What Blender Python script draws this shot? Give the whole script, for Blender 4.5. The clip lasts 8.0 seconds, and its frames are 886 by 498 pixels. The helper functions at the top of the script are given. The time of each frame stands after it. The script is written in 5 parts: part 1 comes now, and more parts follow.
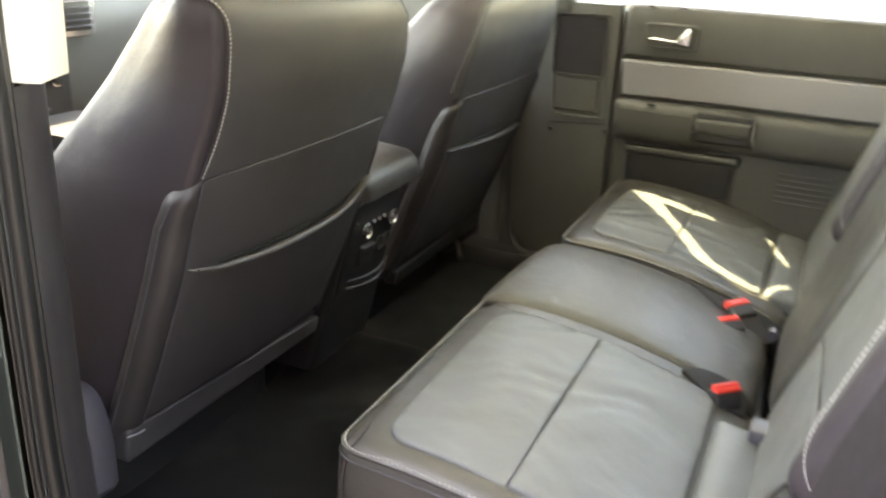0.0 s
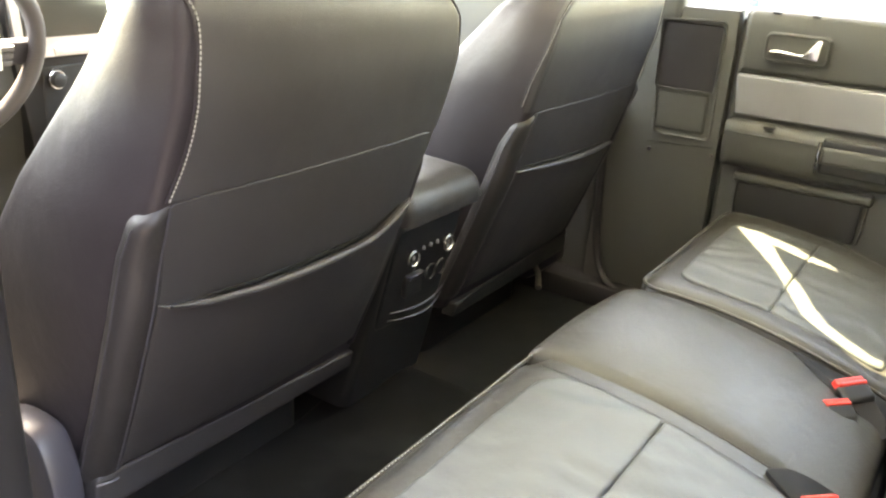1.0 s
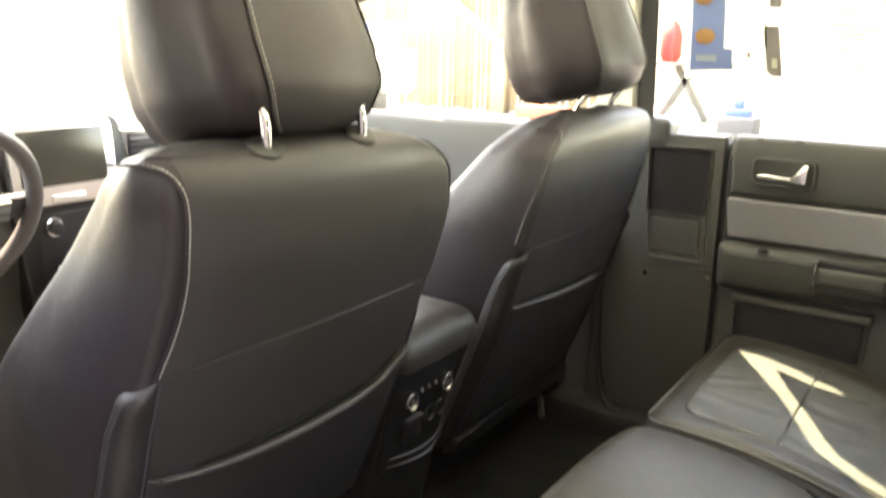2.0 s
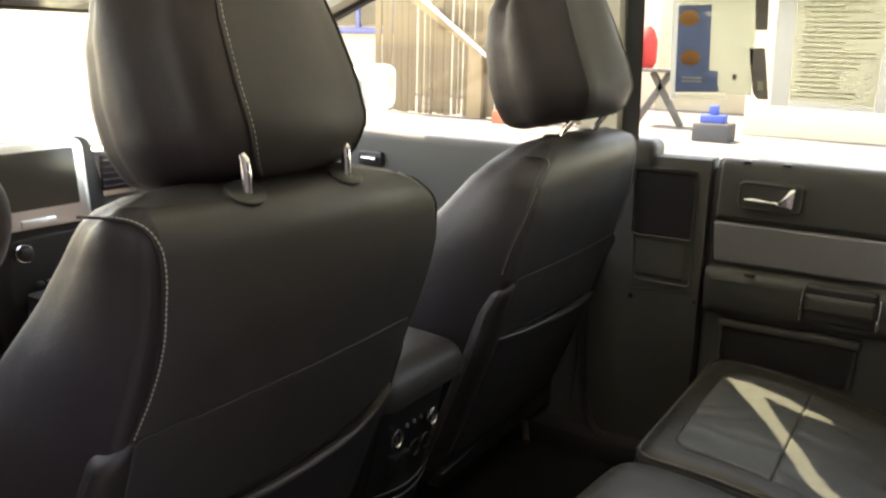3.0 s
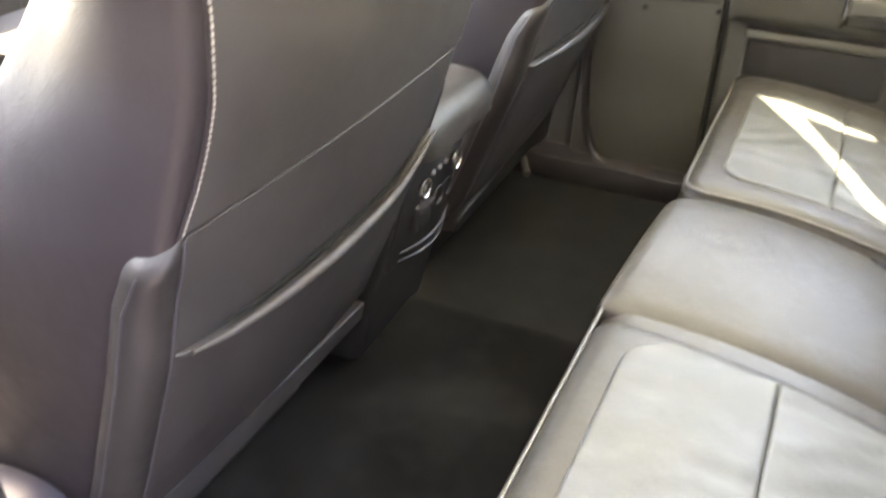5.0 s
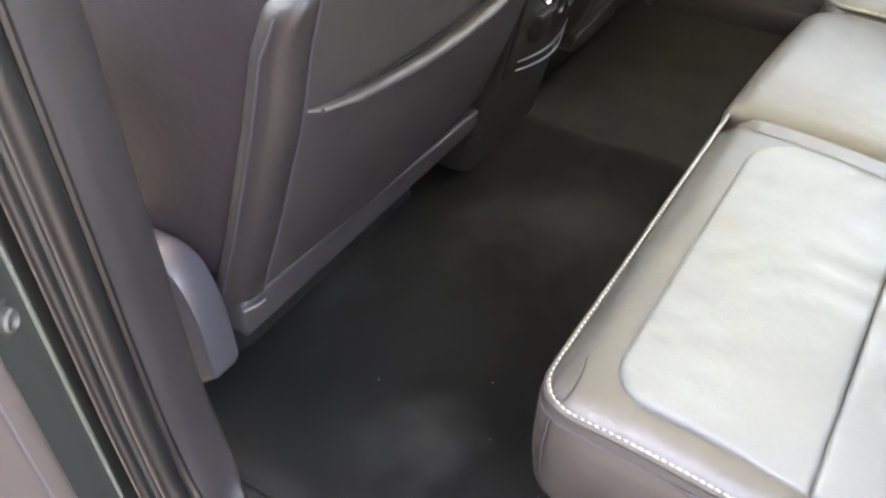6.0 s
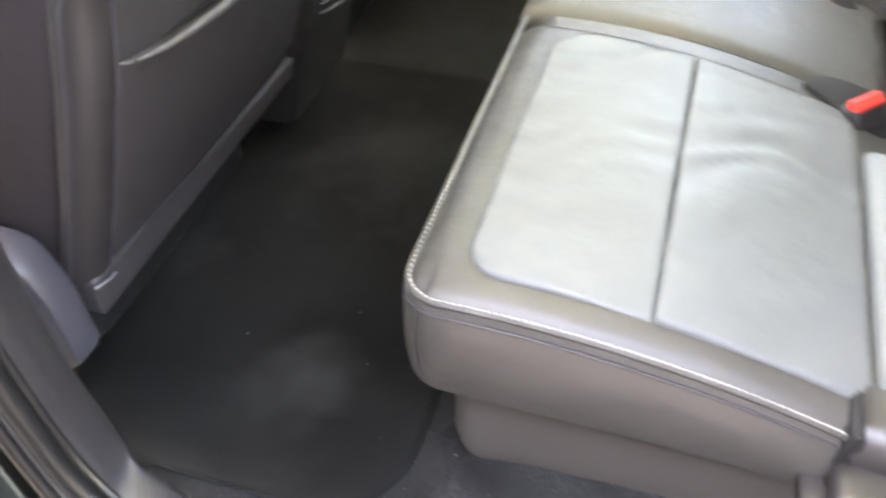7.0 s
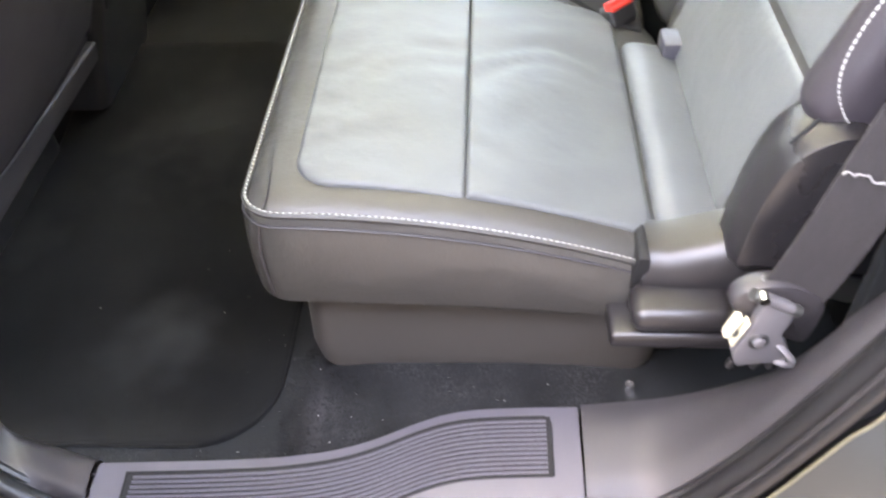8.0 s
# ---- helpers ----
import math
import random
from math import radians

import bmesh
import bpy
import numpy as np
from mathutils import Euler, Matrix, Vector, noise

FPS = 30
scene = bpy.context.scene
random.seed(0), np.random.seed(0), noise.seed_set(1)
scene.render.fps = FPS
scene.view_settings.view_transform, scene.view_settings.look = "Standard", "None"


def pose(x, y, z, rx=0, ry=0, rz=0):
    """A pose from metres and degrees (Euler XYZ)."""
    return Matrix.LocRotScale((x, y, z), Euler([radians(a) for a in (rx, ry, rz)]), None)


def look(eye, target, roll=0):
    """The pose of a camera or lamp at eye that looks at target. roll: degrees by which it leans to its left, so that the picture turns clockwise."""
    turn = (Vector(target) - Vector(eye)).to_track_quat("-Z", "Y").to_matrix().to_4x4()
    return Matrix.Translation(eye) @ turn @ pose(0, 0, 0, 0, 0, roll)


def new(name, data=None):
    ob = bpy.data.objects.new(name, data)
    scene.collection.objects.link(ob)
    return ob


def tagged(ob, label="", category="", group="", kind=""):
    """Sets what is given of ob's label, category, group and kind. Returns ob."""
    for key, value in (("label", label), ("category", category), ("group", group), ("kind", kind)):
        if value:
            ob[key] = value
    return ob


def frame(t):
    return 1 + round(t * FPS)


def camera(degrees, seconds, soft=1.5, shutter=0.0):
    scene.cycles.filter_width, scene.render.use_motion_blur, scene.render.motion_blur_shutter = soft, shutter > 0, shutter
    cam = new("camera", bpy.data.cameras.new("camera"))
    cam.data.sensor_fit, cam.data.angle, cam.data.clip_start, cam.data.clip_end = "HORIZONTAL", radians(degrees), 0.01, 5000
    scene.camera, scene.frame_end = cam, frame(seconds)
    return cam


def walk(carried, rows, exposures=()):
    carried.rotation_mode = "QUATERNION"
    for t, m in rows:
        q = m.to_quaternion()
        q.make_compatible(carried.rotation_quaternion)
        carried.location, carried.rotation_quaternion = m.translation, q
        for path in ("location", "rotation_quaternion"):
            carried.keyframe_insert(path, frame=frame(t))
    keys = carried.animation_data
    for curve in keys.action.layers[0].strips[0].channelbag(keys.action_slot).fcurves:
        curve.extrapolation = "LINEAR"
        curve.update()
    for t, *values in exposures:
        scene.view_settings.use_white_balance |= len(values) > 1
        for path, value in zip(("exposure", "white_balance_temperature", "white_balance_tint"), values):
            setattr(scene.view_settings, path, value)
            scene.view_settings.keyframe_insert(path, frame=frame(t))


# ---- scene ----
cam = camera(55.7, 8.0, soft=2.2, shutter=0.5)
PATH = [
    (0, (-1.372, -0.434, 1.384), (0.338, 0.32, 0.671), 2.8),
    (0.5, (-1.209, -0.444, 1.367), (0.393, 0.517, 0.654), 4.6),
    (1, (-1.122, -0.44, 1.367), (0.446, 0.568, 0.643), 3.5),
    (1.5, (-1.098, -0.435, 1.395), (0.488, 0.601, 0.755), 2.0),
    (2, (-1.096, -0.43, 1.423), (0.529, 0.63, 0.936), 1.3),
    (2.2, (-1.097, -0.427, 1.433), (0.54, 0.638, 1.003), 1.1),
    (2.75, (-1.078, -0.4065, 1.4525), (0.574, 0.634, 1.011), 1.3),
    (3.3, (-1.04, -0.356, 1.462), (0.635, 0.587, 0.909), 1.5),
    (3.5, (-1.018, -0.316, 1.46), (0.68, 0.543, 0.843), 1.4),
    (4, (-0.972, -0.229, 1.447), (0.729, 0.469, 0.659), 0.8),
    (4.2, (-0.962, -0.204, 1.438), (0.722, 0.456, 0.586), 0.5),
    (5.3, (-0.994, -0.147, 1.386), (0.46, 0.602, 0.235), 0.8),
    (5.5, (-1.008, -0.148, 1.369), (0.395, 0.627, 0.174), 0.5),
    (6, (-1.035, -0.153, 1.339), (0.216, 0.66, 0.007), -0.8),
    (6.5, (-1.043, -0.148, 1.327), (0.21, 0.567, -0.059), -2.5),
    (7, (-1.089, -0.178, 1.324), (0.268, 0.288, -0.069), -2.7),
    (7.5, (-1.15, -0.212, 1.317), (0.259, 0.028, -0.081), -3.0),
    (8, (-1.206, -0.213, 1.325), (0.202, -0.11, -0.092), -2.6),
]
EXPOSURES = [(0, 5.68, 11500, 17), (0.5, 5.98, 11300, 17), (1.0, 6.20, 11200, 18), (1.5, 6.08, 11400, 20), (2.2, 4.92, 11000, 21), (2.8, 3.90, 10800, 22), (3.3, 3.85, 10650, 22), (3.55, 4.78, 10600, 22), (4.0, 6.15, 10600, 24), (5.3, 6.68, 10550, 23), (6.0, 6.68, 10300, 20.5), (7.0, 6.66, 10150, 19.5), (7.5, 6.46, 10050, 20), (8.0, 6.40, 9950, 20)]
walk(cam, [(t, look(eye, target, roll)) for t, eye, target, roll in PATH], EXPOSURES)

# ---- light ----
SUN_TO = Vector((0.10, 0.44, 0.89)).normalized()
world = bpy.data.worlds.new("world")
scene.world = world
world.use_nodes = True
wn = world.node_tree.nodes
sky = wn.new("ShaderNodeTexSky")
sky.sky_type = "NISHITA"
sky.sun_disc = False
sky.sun_elevation = math.asin(SUN_TO.z)
sky.sun_rotation = math.atan2(SUN_TO.x, SUN_TO.y)
world.node_tree.links.new(sky.outputs["Color"], wn["Background"].inputs["Color"])
wn["Background"].inputs["Strength"].default_value = 0.15
sun_data = bpy.data.lights.new("sun", "SUN")
sun_data.energy, sun_data.angle, sun_data.color = 2.0, radians(0.5), (1.0, 0.97, 0.92)
sun = new("sun", sun_data)
sun.matrix_world = look((0, 0, 8), Vector((0, 0, 8)) - SUN_TO)


# ---- materials ----
def material(name, color, rough=0.5, metal=0.0, grain=500.0, bump=0.15, mottle=0.2, big=9.0, cells=False, coat=0.0, rough_var=0.12, spec=0.5, stretch=None, dents=0.0, contrast=1.0, sheen=0.0, dust=None):
    m = bpy.data.materials.new(name)
    m.use_nodes = True
    n, l = m.node_tree.nodes, m.node_tree.links
    b = n["Principled BSDF"]
    b.inputs["Metallic"].default_value = metal
    b.inputs["Coat Weight"].default_value = coat
    b.inputs["Sheen Weight"].default_value = sheen
    b.inputs["Sheen Roughness"].default_value = 0.4
    b.inputs["Coat Roughness"].default_value = 0.08
    b.inputs["Specular IOR Level"].default_value = spec
    tc = n.new("ShaderNodeTexCoord")
    mp = n.new("ShaderNodeMapping")
    l.new(tc.outputs["Object"], mp.inputs["Vector"])
    if stretch:
        mp.inputs["Scale"].default_value = stretch
    wide = n.new("ShaderNodeTexNoise")
    wide.inputs["Scale"].default_value = big
    wide.inputs["Detail"].default_value = 5.0
    fine = n.new("ShaderNodeTexVoronoi" if cells else "ShaderNodeTexNoise")
    fine.inputs["Scale"].default_value = grain
    for tex in (wide, fine):
        l.new(mp.outputs["Vector"], tex.inputs["Vector"])
    fine_out = fine.outputs["Distance" if cells else "Fac"]
    mix = n.new("ShaderNodeMix")
    mix.data_type = "RGBA"
    lo = [c * (1 - mottle) for c in color]
    hi = [min(1.0, c * (1 + mottle)) for c in color]
    mix.inputs[6].default_value = (*lo, 1)
    mix.inputs[7].default_value = (*hi, 1)
    add = n.new("ShaderNodeMath")
    add.operation = "MULTIPLY_ADD"
    add.inputs[1].default_value = 0.35
    l.new(fine_out, add.inputs[0])
    half = n.new("ShaderNodeMath")
    half.operation = "MULTIPLY_ADD"
    half.inputs[1].default_value = 0.8 * contrast
    half.inputs[2].default_value = 0.4 - 0.4 * contrast
    l.new(wide.outputs["Fac"], half.inputs[0])
    l.new(half.outputs[0], add.inputs[2])
    l.new(add.outputs[0], mix.inputs[0])
    colour_out = mix.outputs[2]
    if dust:
        # pale dust trodden into cloudy patches
        cloud = n.new("ShaderNodeTexNoise")
        cloud.inputs["Scale"].default_value = dust[0]
        cloud.inputs["Detail"].default_value = 3.0
        cloud.inputs["Roughness"].default_value = 0.65
        l.new(mp.outputs["Vector"], cloud.inputs["Vector"])
        amount = n.new("ShaderNodeMapRange")
        amount.inputs[1].default_value = 0.50
        amount.inputs[2].default_value = 0.78
        l.new(cloud.outputs["Fac"], amount.inputs[0])
        dusty = n.new("ShaderNodeMix")
        dusty.data_type = "RGBA"
        dusty.inputs[7].default_value = (*dust[1], 1)
        l.new(amount.outputs[0], dusty.inputs[0])
        l.new(colour_out, dusty.inputs[6])
        colour_out = dusty.outputs[2]
    l.new(colour_out, b.inputs["Base Color"])
    ro = n.new("ShaderNodeMapRange")
    ro.inputs[3].default_value = max(0.02, rough - rough_var)
    ro.inputs[4].default_value = min(1.0, rough + rough_var)
    l.new(wide.outputs["Fac"], ro.inputs[0])
    l.new(ro.outputs[0], b.inputs["Roughness"])
    if bump:
        bm_node = n.new("ShaderNodeBump")
        bm_node.inputs["Strength"].default_value = bump
        bm_node.inputs["Distance"].default_value = 0.0006
        l.new(fine_out, bm_node.inputs["Height"])
        if dents:
            soft_bump = n.new("ShaderNodeBump")
            soft_bump.inputs["Strength"].default_value = 1.0
            soft_bump.inputs["Distance"].default_value = dents
            l.new(wide.outputs["Fac"], soft_bump.inputs["Height"])
            l.new(soft_bump.outputs["Normal"], bm_node.inputs["Normal"])
        l.new(bm_node.outputs["Normal"], b.inputs["Normal"])
    return m


def glass(name, color):
    """Thin sheet glass: it lets light straight through, and mirrors at a slant."""
    m = bpy.data.materials.new(name)
    m.use_nodes = True
    n, l = m.node_tree.nodes, m.node_tree.links
    n.remove(n["Principled BSDF"])
    clear, shine, fres, mix = (n.new("ShaderNode" + k) for k in ("BsdfTransparent", "BsdfGlossy", "LayerWeight", "MixShader"))
    clear.inputs["Color"].default_value = (*color, 1)
    shine.inputs["Roughness"].default_value = 0.02
    fres.inputs["Blend"].default_value = 0.5
    steep = n.new("ShaderNodeMath")
    steep.operation = "POWER"
    steep.inputs[1].default_value = 5.0
    l.new(fres.outputs["Facing"], steep.inputs[0])
    few = n.new("ShaderNodeMath")
    few.operation = "MULTIPLY_ADD"
    few.inputs[1].default_value = 0.6
    few.inputs[2].default_value = 0.03
    l.new(steep.outputs[0], few.inputs[0])
    l.new(few.outputs[0], mix.inputs[0])
    l.new(clear.outputs[0], mix.inputs[1])
    l.new(shine.outputs[0], mix.inputs[2])
    l.new(mix.outputs[0], n["Material Output"].inputs["Surface"])
    return m


LEATHER = material("black_leather", (0.0245, 0.0222, 0.0232), 0.46, spec=0.42, grain=700, bump=0.35, cells=True, mottle=0.18, big=14, dents=0.003)
SIDE_LEATHER = material("brown_black_leather", (0.0252, 0.0207, 0.0240), 0.50, spec=0.32, grain=700, bump=0.35, cells=True, mottle=0.18, big=14, dents=0.003)
BENCH_LEATHER = material("charcoal_leather", (0.0385, 0.0365, 0.0332), 0.38, spec=0.42, grain=700, bump=0.35, cells=True, mottle=0.15, big=14, dents=0.004)
SKIRT = material("brown_grey_vinyl", (0.066, 0.058, 0.052), 0.5, grain=900, bump=0.3, cells=True, mottle=0.18, big=10)
INSET_LEATHER = material("grey_leather", (0.078, 0.0835, 0.0850), 0.45, spec=0.40, grain=650, bump=0.22, cells=True, mottle=0.12, big=14, dents=0.0028)
BACKREST_LEATHER = material("mid_grey_leather", (0.092, 0.096, 0.094), 0.42, grain=650, bump=0.4, cells=True, mottle=0.12, big=14, dents=0.004)
BACK_SHELL = material("black_vinyl", (0.0378, 0.0350, 0.0372), 0.46, spec=0.42, grain=900, bump=0.3, cells=True, mottle=0.15, big=8, dents=0.002)
THREAD = material("pale_thread", (0.42, 0.41, 0.385), 0.7, grain=2500, bump=0.2, mottle=0.1)
PLASTIC = material("black_plastic", (0.020, 0.020, 0.021), 0.40, grain=1400, bump=0.35, mottle=0.12)
GREY_PLASTIC = material("grey_plastic", (0.0475, 0.0455, 0.0560), 0.40, grain=1500, bump=0.25, mottle=0.10)
PILLAR_PLASTIC = material("dark_grey_plastic", (0.0215, 0.0195, 0.0212), 0.38, grain=1500, bump=0.25, mottle=0.12)
MATT_PLASTIC = material("matt_grey_plastic", (0.0265, 0.0252, 0.0272), 0.46, spec=0.30, grain=1500, bump=0.3, mottle=0.14)
DOOR_PLASTIC = material("charcoal_plastic", (0.062, 0.062, 0.058), 0.55, grain=1200, bump=0.35, mottle=0.12)
SATIN = material("satin_silver", (0.24, 0.235, 0.245), 0.40, metal=0.25, grain=900, bump=0.05, mottle=0.05)
CHROME = material("chrome", (0.80, 0.80, 0.80), 0.10, metal=1.0, grain=50, bump=0, mottle=0.02, rough_var=0.04)
STEEL = material("zinc_steel", (0.115, 0.111, 0.118), 0.45, metal=0.4, grain=400, bump=0.2, mottle=0.15)
CARPET = material("black_carpet", (0.0110, 0.0118, 0.0122), 0.95, grain=500, bump=1.0, mottle=0.6, big=12, spec=0.1, contrast=1.6, sheen=0.04)
RUG = material("grey_black_carpet_mat", (0.0048, 0.0049, 0.0049), 0.95, grain=900, bump=1.0, mottle=0.85, big=5, spec=0.08, contrast=3.0, sheen=0.050, dust=(4.0, (0.0210, 0.0215, 0.0213)))
SEAL = material("black_foam_rubber", (0.0060, 0.0060, 0.0066), 0.42, spec=0.35, grain=500, bump=0.12, mottle=0.2)
RUBBER = material("black_rubber", (0.014, 0.0135, 0.0145), 0.50, spec=0.4, grain=500, bump=0.12, mottle=0.2)
PAINT = material("dark_green_paint", (0.0150, 0.0172, 0.0168), 0.36, grain=1500, bump=0.02, mottle=0.25, coat=0.12)
HEADLINER = material("beige_headliner", (0.62, 0.58, 0.49), 0.9, grain=800, bump=0.4, mottle=0.06)
RED = material("red_plastic", (0.62, 0.035, 0.025), 0.35, grain=900, bump=0.05, mottle=0.06)
WEBBING = material("black_webbing", (0.0185, 0.0166, 0.0170), 0.85, grain=420, bump=1.0, mottle=0.6, big=45, spec=0.25, stretch=(1, 3, 1))
BRUSHED = material("bright_metal", (0.92, 0.92, 0.92), 0.36, metal=1.0, grain=60, bump=0, mottle=0.02, rough_var=0.05)
FRAYED = material("frayed_thread", (0.16, 0.155, 0.15), 0.9, grain=2500, bump=0.5, mottle=0.3)
CLIP = material("cream_clip", (0.55, 0.50, 0.36), 0.45, grain=600, bump=0.05, mottle=0.08)
PILE = material("worn_pile", (0.0215, 0.0210, 0.0216), 0.95, grain=60, bump=0, mottle=0.8, big=13, spec=0.05, contrast=3.2)
BAG_RED = material("dark_red_canvas", (0.30, 0.015, 0.012), 0.7, grain=300, bump=0.3, mottle=0.15)
SEALER = material("seam_sealer", (0.036, 0.044, 0.038), 0.5, grain=200, bump=0.3, mottle=0.25)
LOWER_TRIM = material("dark_lilac_plastic", (0.034, 0.0315, 0.034), 0.5, grain=1200, bump=0.3, mottle=0.12)
DOOR_PANEL = material("brown_grey_plastic", (0.044, 0.034, 0.034), 0.6, grain=900, bump=0.3, mottle=0.15)
DARK_STEEL = material("dark_zinc", (0.05, 0.052, 0.05), 0.45, metal=0.5, grain=400, bump=0.2, mottle=0.2)
RIM = material("grey_wheel_leather", (0.11, 0.105, 0.11), 0.35, grain=700, bump=0.2, mottle=0.1)
COVER = material("brown_black_plastic", (0.0125, 0.0112, 0.0118), 0.30, grain=1300, bump=0.3, mottle=0.15)
GREY_WOOD = material("weathered_wood", (0.085, 0.080, 0.072), 0.8, grain=40, bump=0.5, mottle=0.25, big=3, stretch=(6, 0.6, 6))
LEVER = material("satin_chrome", (0.80, 0.80, 0.80), 0.20, metal=0.92, grain=60, bump=0, mottle=0.02, rough_var=0.05)
SCREEN = material("dark_screen", (0.055, 0.052, 0.042), 0.22, grain=100, bump=0, mottle=0.05)
TAG = material("cream_plastic", (0.13, 0.115, 0.070), 0.5, grain=600, bump=0.1, mottle=0.1)
# black for the buckle troughs, and for shade painted into gaps and grooves
TROUGH_AND_GAP_SHADE = material("black_moulding_and_gap_shade", (0.0075, 0.0075, 0.0080), 0.7, spec=0.25, grain=600, bump=0.3, mottle=0.2)
CONCRETE = material("worn_concrete", (0.115, 0.112, 0.112), 0.9, grain=60, bump=0.5, mottle=0.18, big=0.6)
ASPHALT = material("grey_asphalt", (0.058, 0.057, 0.060), 0.9, grain=70, bump=0.6, mottle=0.25, big=1.2)
BROWN_WALL = material("brown_render", (0.045, 0.040, 0.041), 0.9, grain=70, bump=0.5, mottle=0.2, big=1.5)
WOOD = material("pale_pine", (0.150, 0.106, 0.060), 0.75, grain=40, bump=0.5, mottle=0.28, big=3, stretch=(6, 6, 0.6))
PALE_WOOD = material("pale_larch", (0.24, 0.17, 0.095), 0.75, grain=40, bump=0.5, mottle=0.25, big=3, stretch=(6, 6, 0.6))
WHITE_WOOD = material("white_painted_wood", (0.62, 0.61, 0.58), 0.6, grain=60, bump=0.2, mottle=0.1)
BRICK = material("orange_red_brick", (0.34, 0.10, 0.055), 0.8, grain=80, bump=0.5, mottle=0.25, big=6)
CREAM_WALL = material("cream_render", (0.50, 0.44, 0.33), 0.85, grain=90, bump=0.4, mottle=0.08, big=1.2)
BLUE = material("blue_paint", (0.02, 0.06, 0.28), 0.5, grain=80, bump=0.1, mottle=0.1)


def fabric(name, color):
    """Thin pale cloth that lets part of the light through."""
    m = bpy.data.materials.new(name)
    m.use_nodes = True
    n, l = m.node_tree.nodes, m.node_tree.links
    n.remove(n["Principled BSDF"])
    back, front, mix = (n.new("ShaderNode" + k) for k in ("BsdfTranslucent", "BsdfDiffuse", "MixShader"))
    weave = n.new("ShaderNodeTexNoise")
    weave.inputs["Scale"].default_value = 400.0
    tone = n.new("ShaderNodeMix")
    tone.data_type = "RGBA"
    tone.inputs[6].default_value = (*[c * 0.92 for c in color], 1)
    tone.inputs[7].default_value = (*color, 1)
    l.new(weave.outputs["Fac"], tone.inputs[0])
    l.new(tone.outputs[2], back.inputs["Color"])
    l.new(tone.outputs[2], front.inputs["Color"])
    mix.inputs[0].default_value = 0.5
    l.new(back.outputs[0], mix.inputs[1])
    l.new(front.outputs[0], mix.inputs[2])
    l.new(mix.outputs[0], n["Material Output"].inputs["Surface"])
    return m


MASK_CLOTH = fabric("pale_mask_cloth", (0.76, 0.76, 0.75))
PAPER = fabric("cream_paper", (0.88, 0.855, 0.74))
WHITE_PAPER = fabric("white_paper", (0.88, 0.87, 0.84))
BLUE_PAPER = fabric("slate_blue_paper", (0.255, 0.300, 0.410))
GREY_PAPER = fabric("grey_brown_paper", (0.30, 0.27, 0.25))
ORANGE_PAPER = fabric("orange_paper", (0.95, 0.50, 0.24))
PRINT = fabric("faded_print", (0.88, 0.86, 0.78))
GLASS = glass("clear_glass", (0.90, 0.93, 0.91))
TINTED = glass("tinted_glass", (0.75, 0.81, 0.755))


# ---- building helpers ----
def thing(name, at, label, category, group="", kind=""):
    ob = new(name)
    ob.empty_display_size = 0.05
    ob.location = at
    return tagged(ob, label, category, group, kind)


def part(name, bm, mat, parent=None, label="", smooth=38):
    bmesh.ops.recalc_face_normals(bm, faces=bm.faces)
    me = bpy.data.meshes.new(name)
    bm.to_mesh(me)
    bm.free()
    me.materials.append(mat)
    me.polygons.foreach_set("use_smooth", [True] * len(me.polygons))
    me.set_sharp_from_angle(angle=radians(smooth))
    ob = new(name, me)
    if parent:
        ob.parent = parent
        if parent.type == "EMPTY":
            ob.matrix_parent_inverse = Matrix.Translation(-Vector(parent.location))
    return tagged(ob, label) if label else ob


def structure(name, bm, mat, label, category):
    return tagged(part(name, bm, mat), label, category, kind="structure")


def loft(rings, caps=True, closed=True):
    bm = bmesh.new()
    rows = [[bm.verts.new(p) for p in ring] for ring in rings]
    n = len(rows[0])
    for a, b in zip(rows, rows[1:]):
        for i in range(n if closed else n - 1):
            j = (i + 1) % n
            bm.faces.new((a[i], a[j], b[j], b[i]))
    if caps and closed:
        bm.faces.new(rows[0][::-1])
        bm.faces.new(rows[-1])
    return bm


def cluster(a, b, edge, n):
    """Grid lines from a to b, closer within edge of both ends."""
    edge = min(edge, (b - a) * 0.45)
    near = [edge * f for f in (0.0, 0.08, 0.25, 0.5, 0.75)]
    mid = [a + edge + (b - a - 2 * edge) * i / n for i in range(n + 1)]
    return [a + d for d in near] + mid + [b - d for d in reversed(near)]


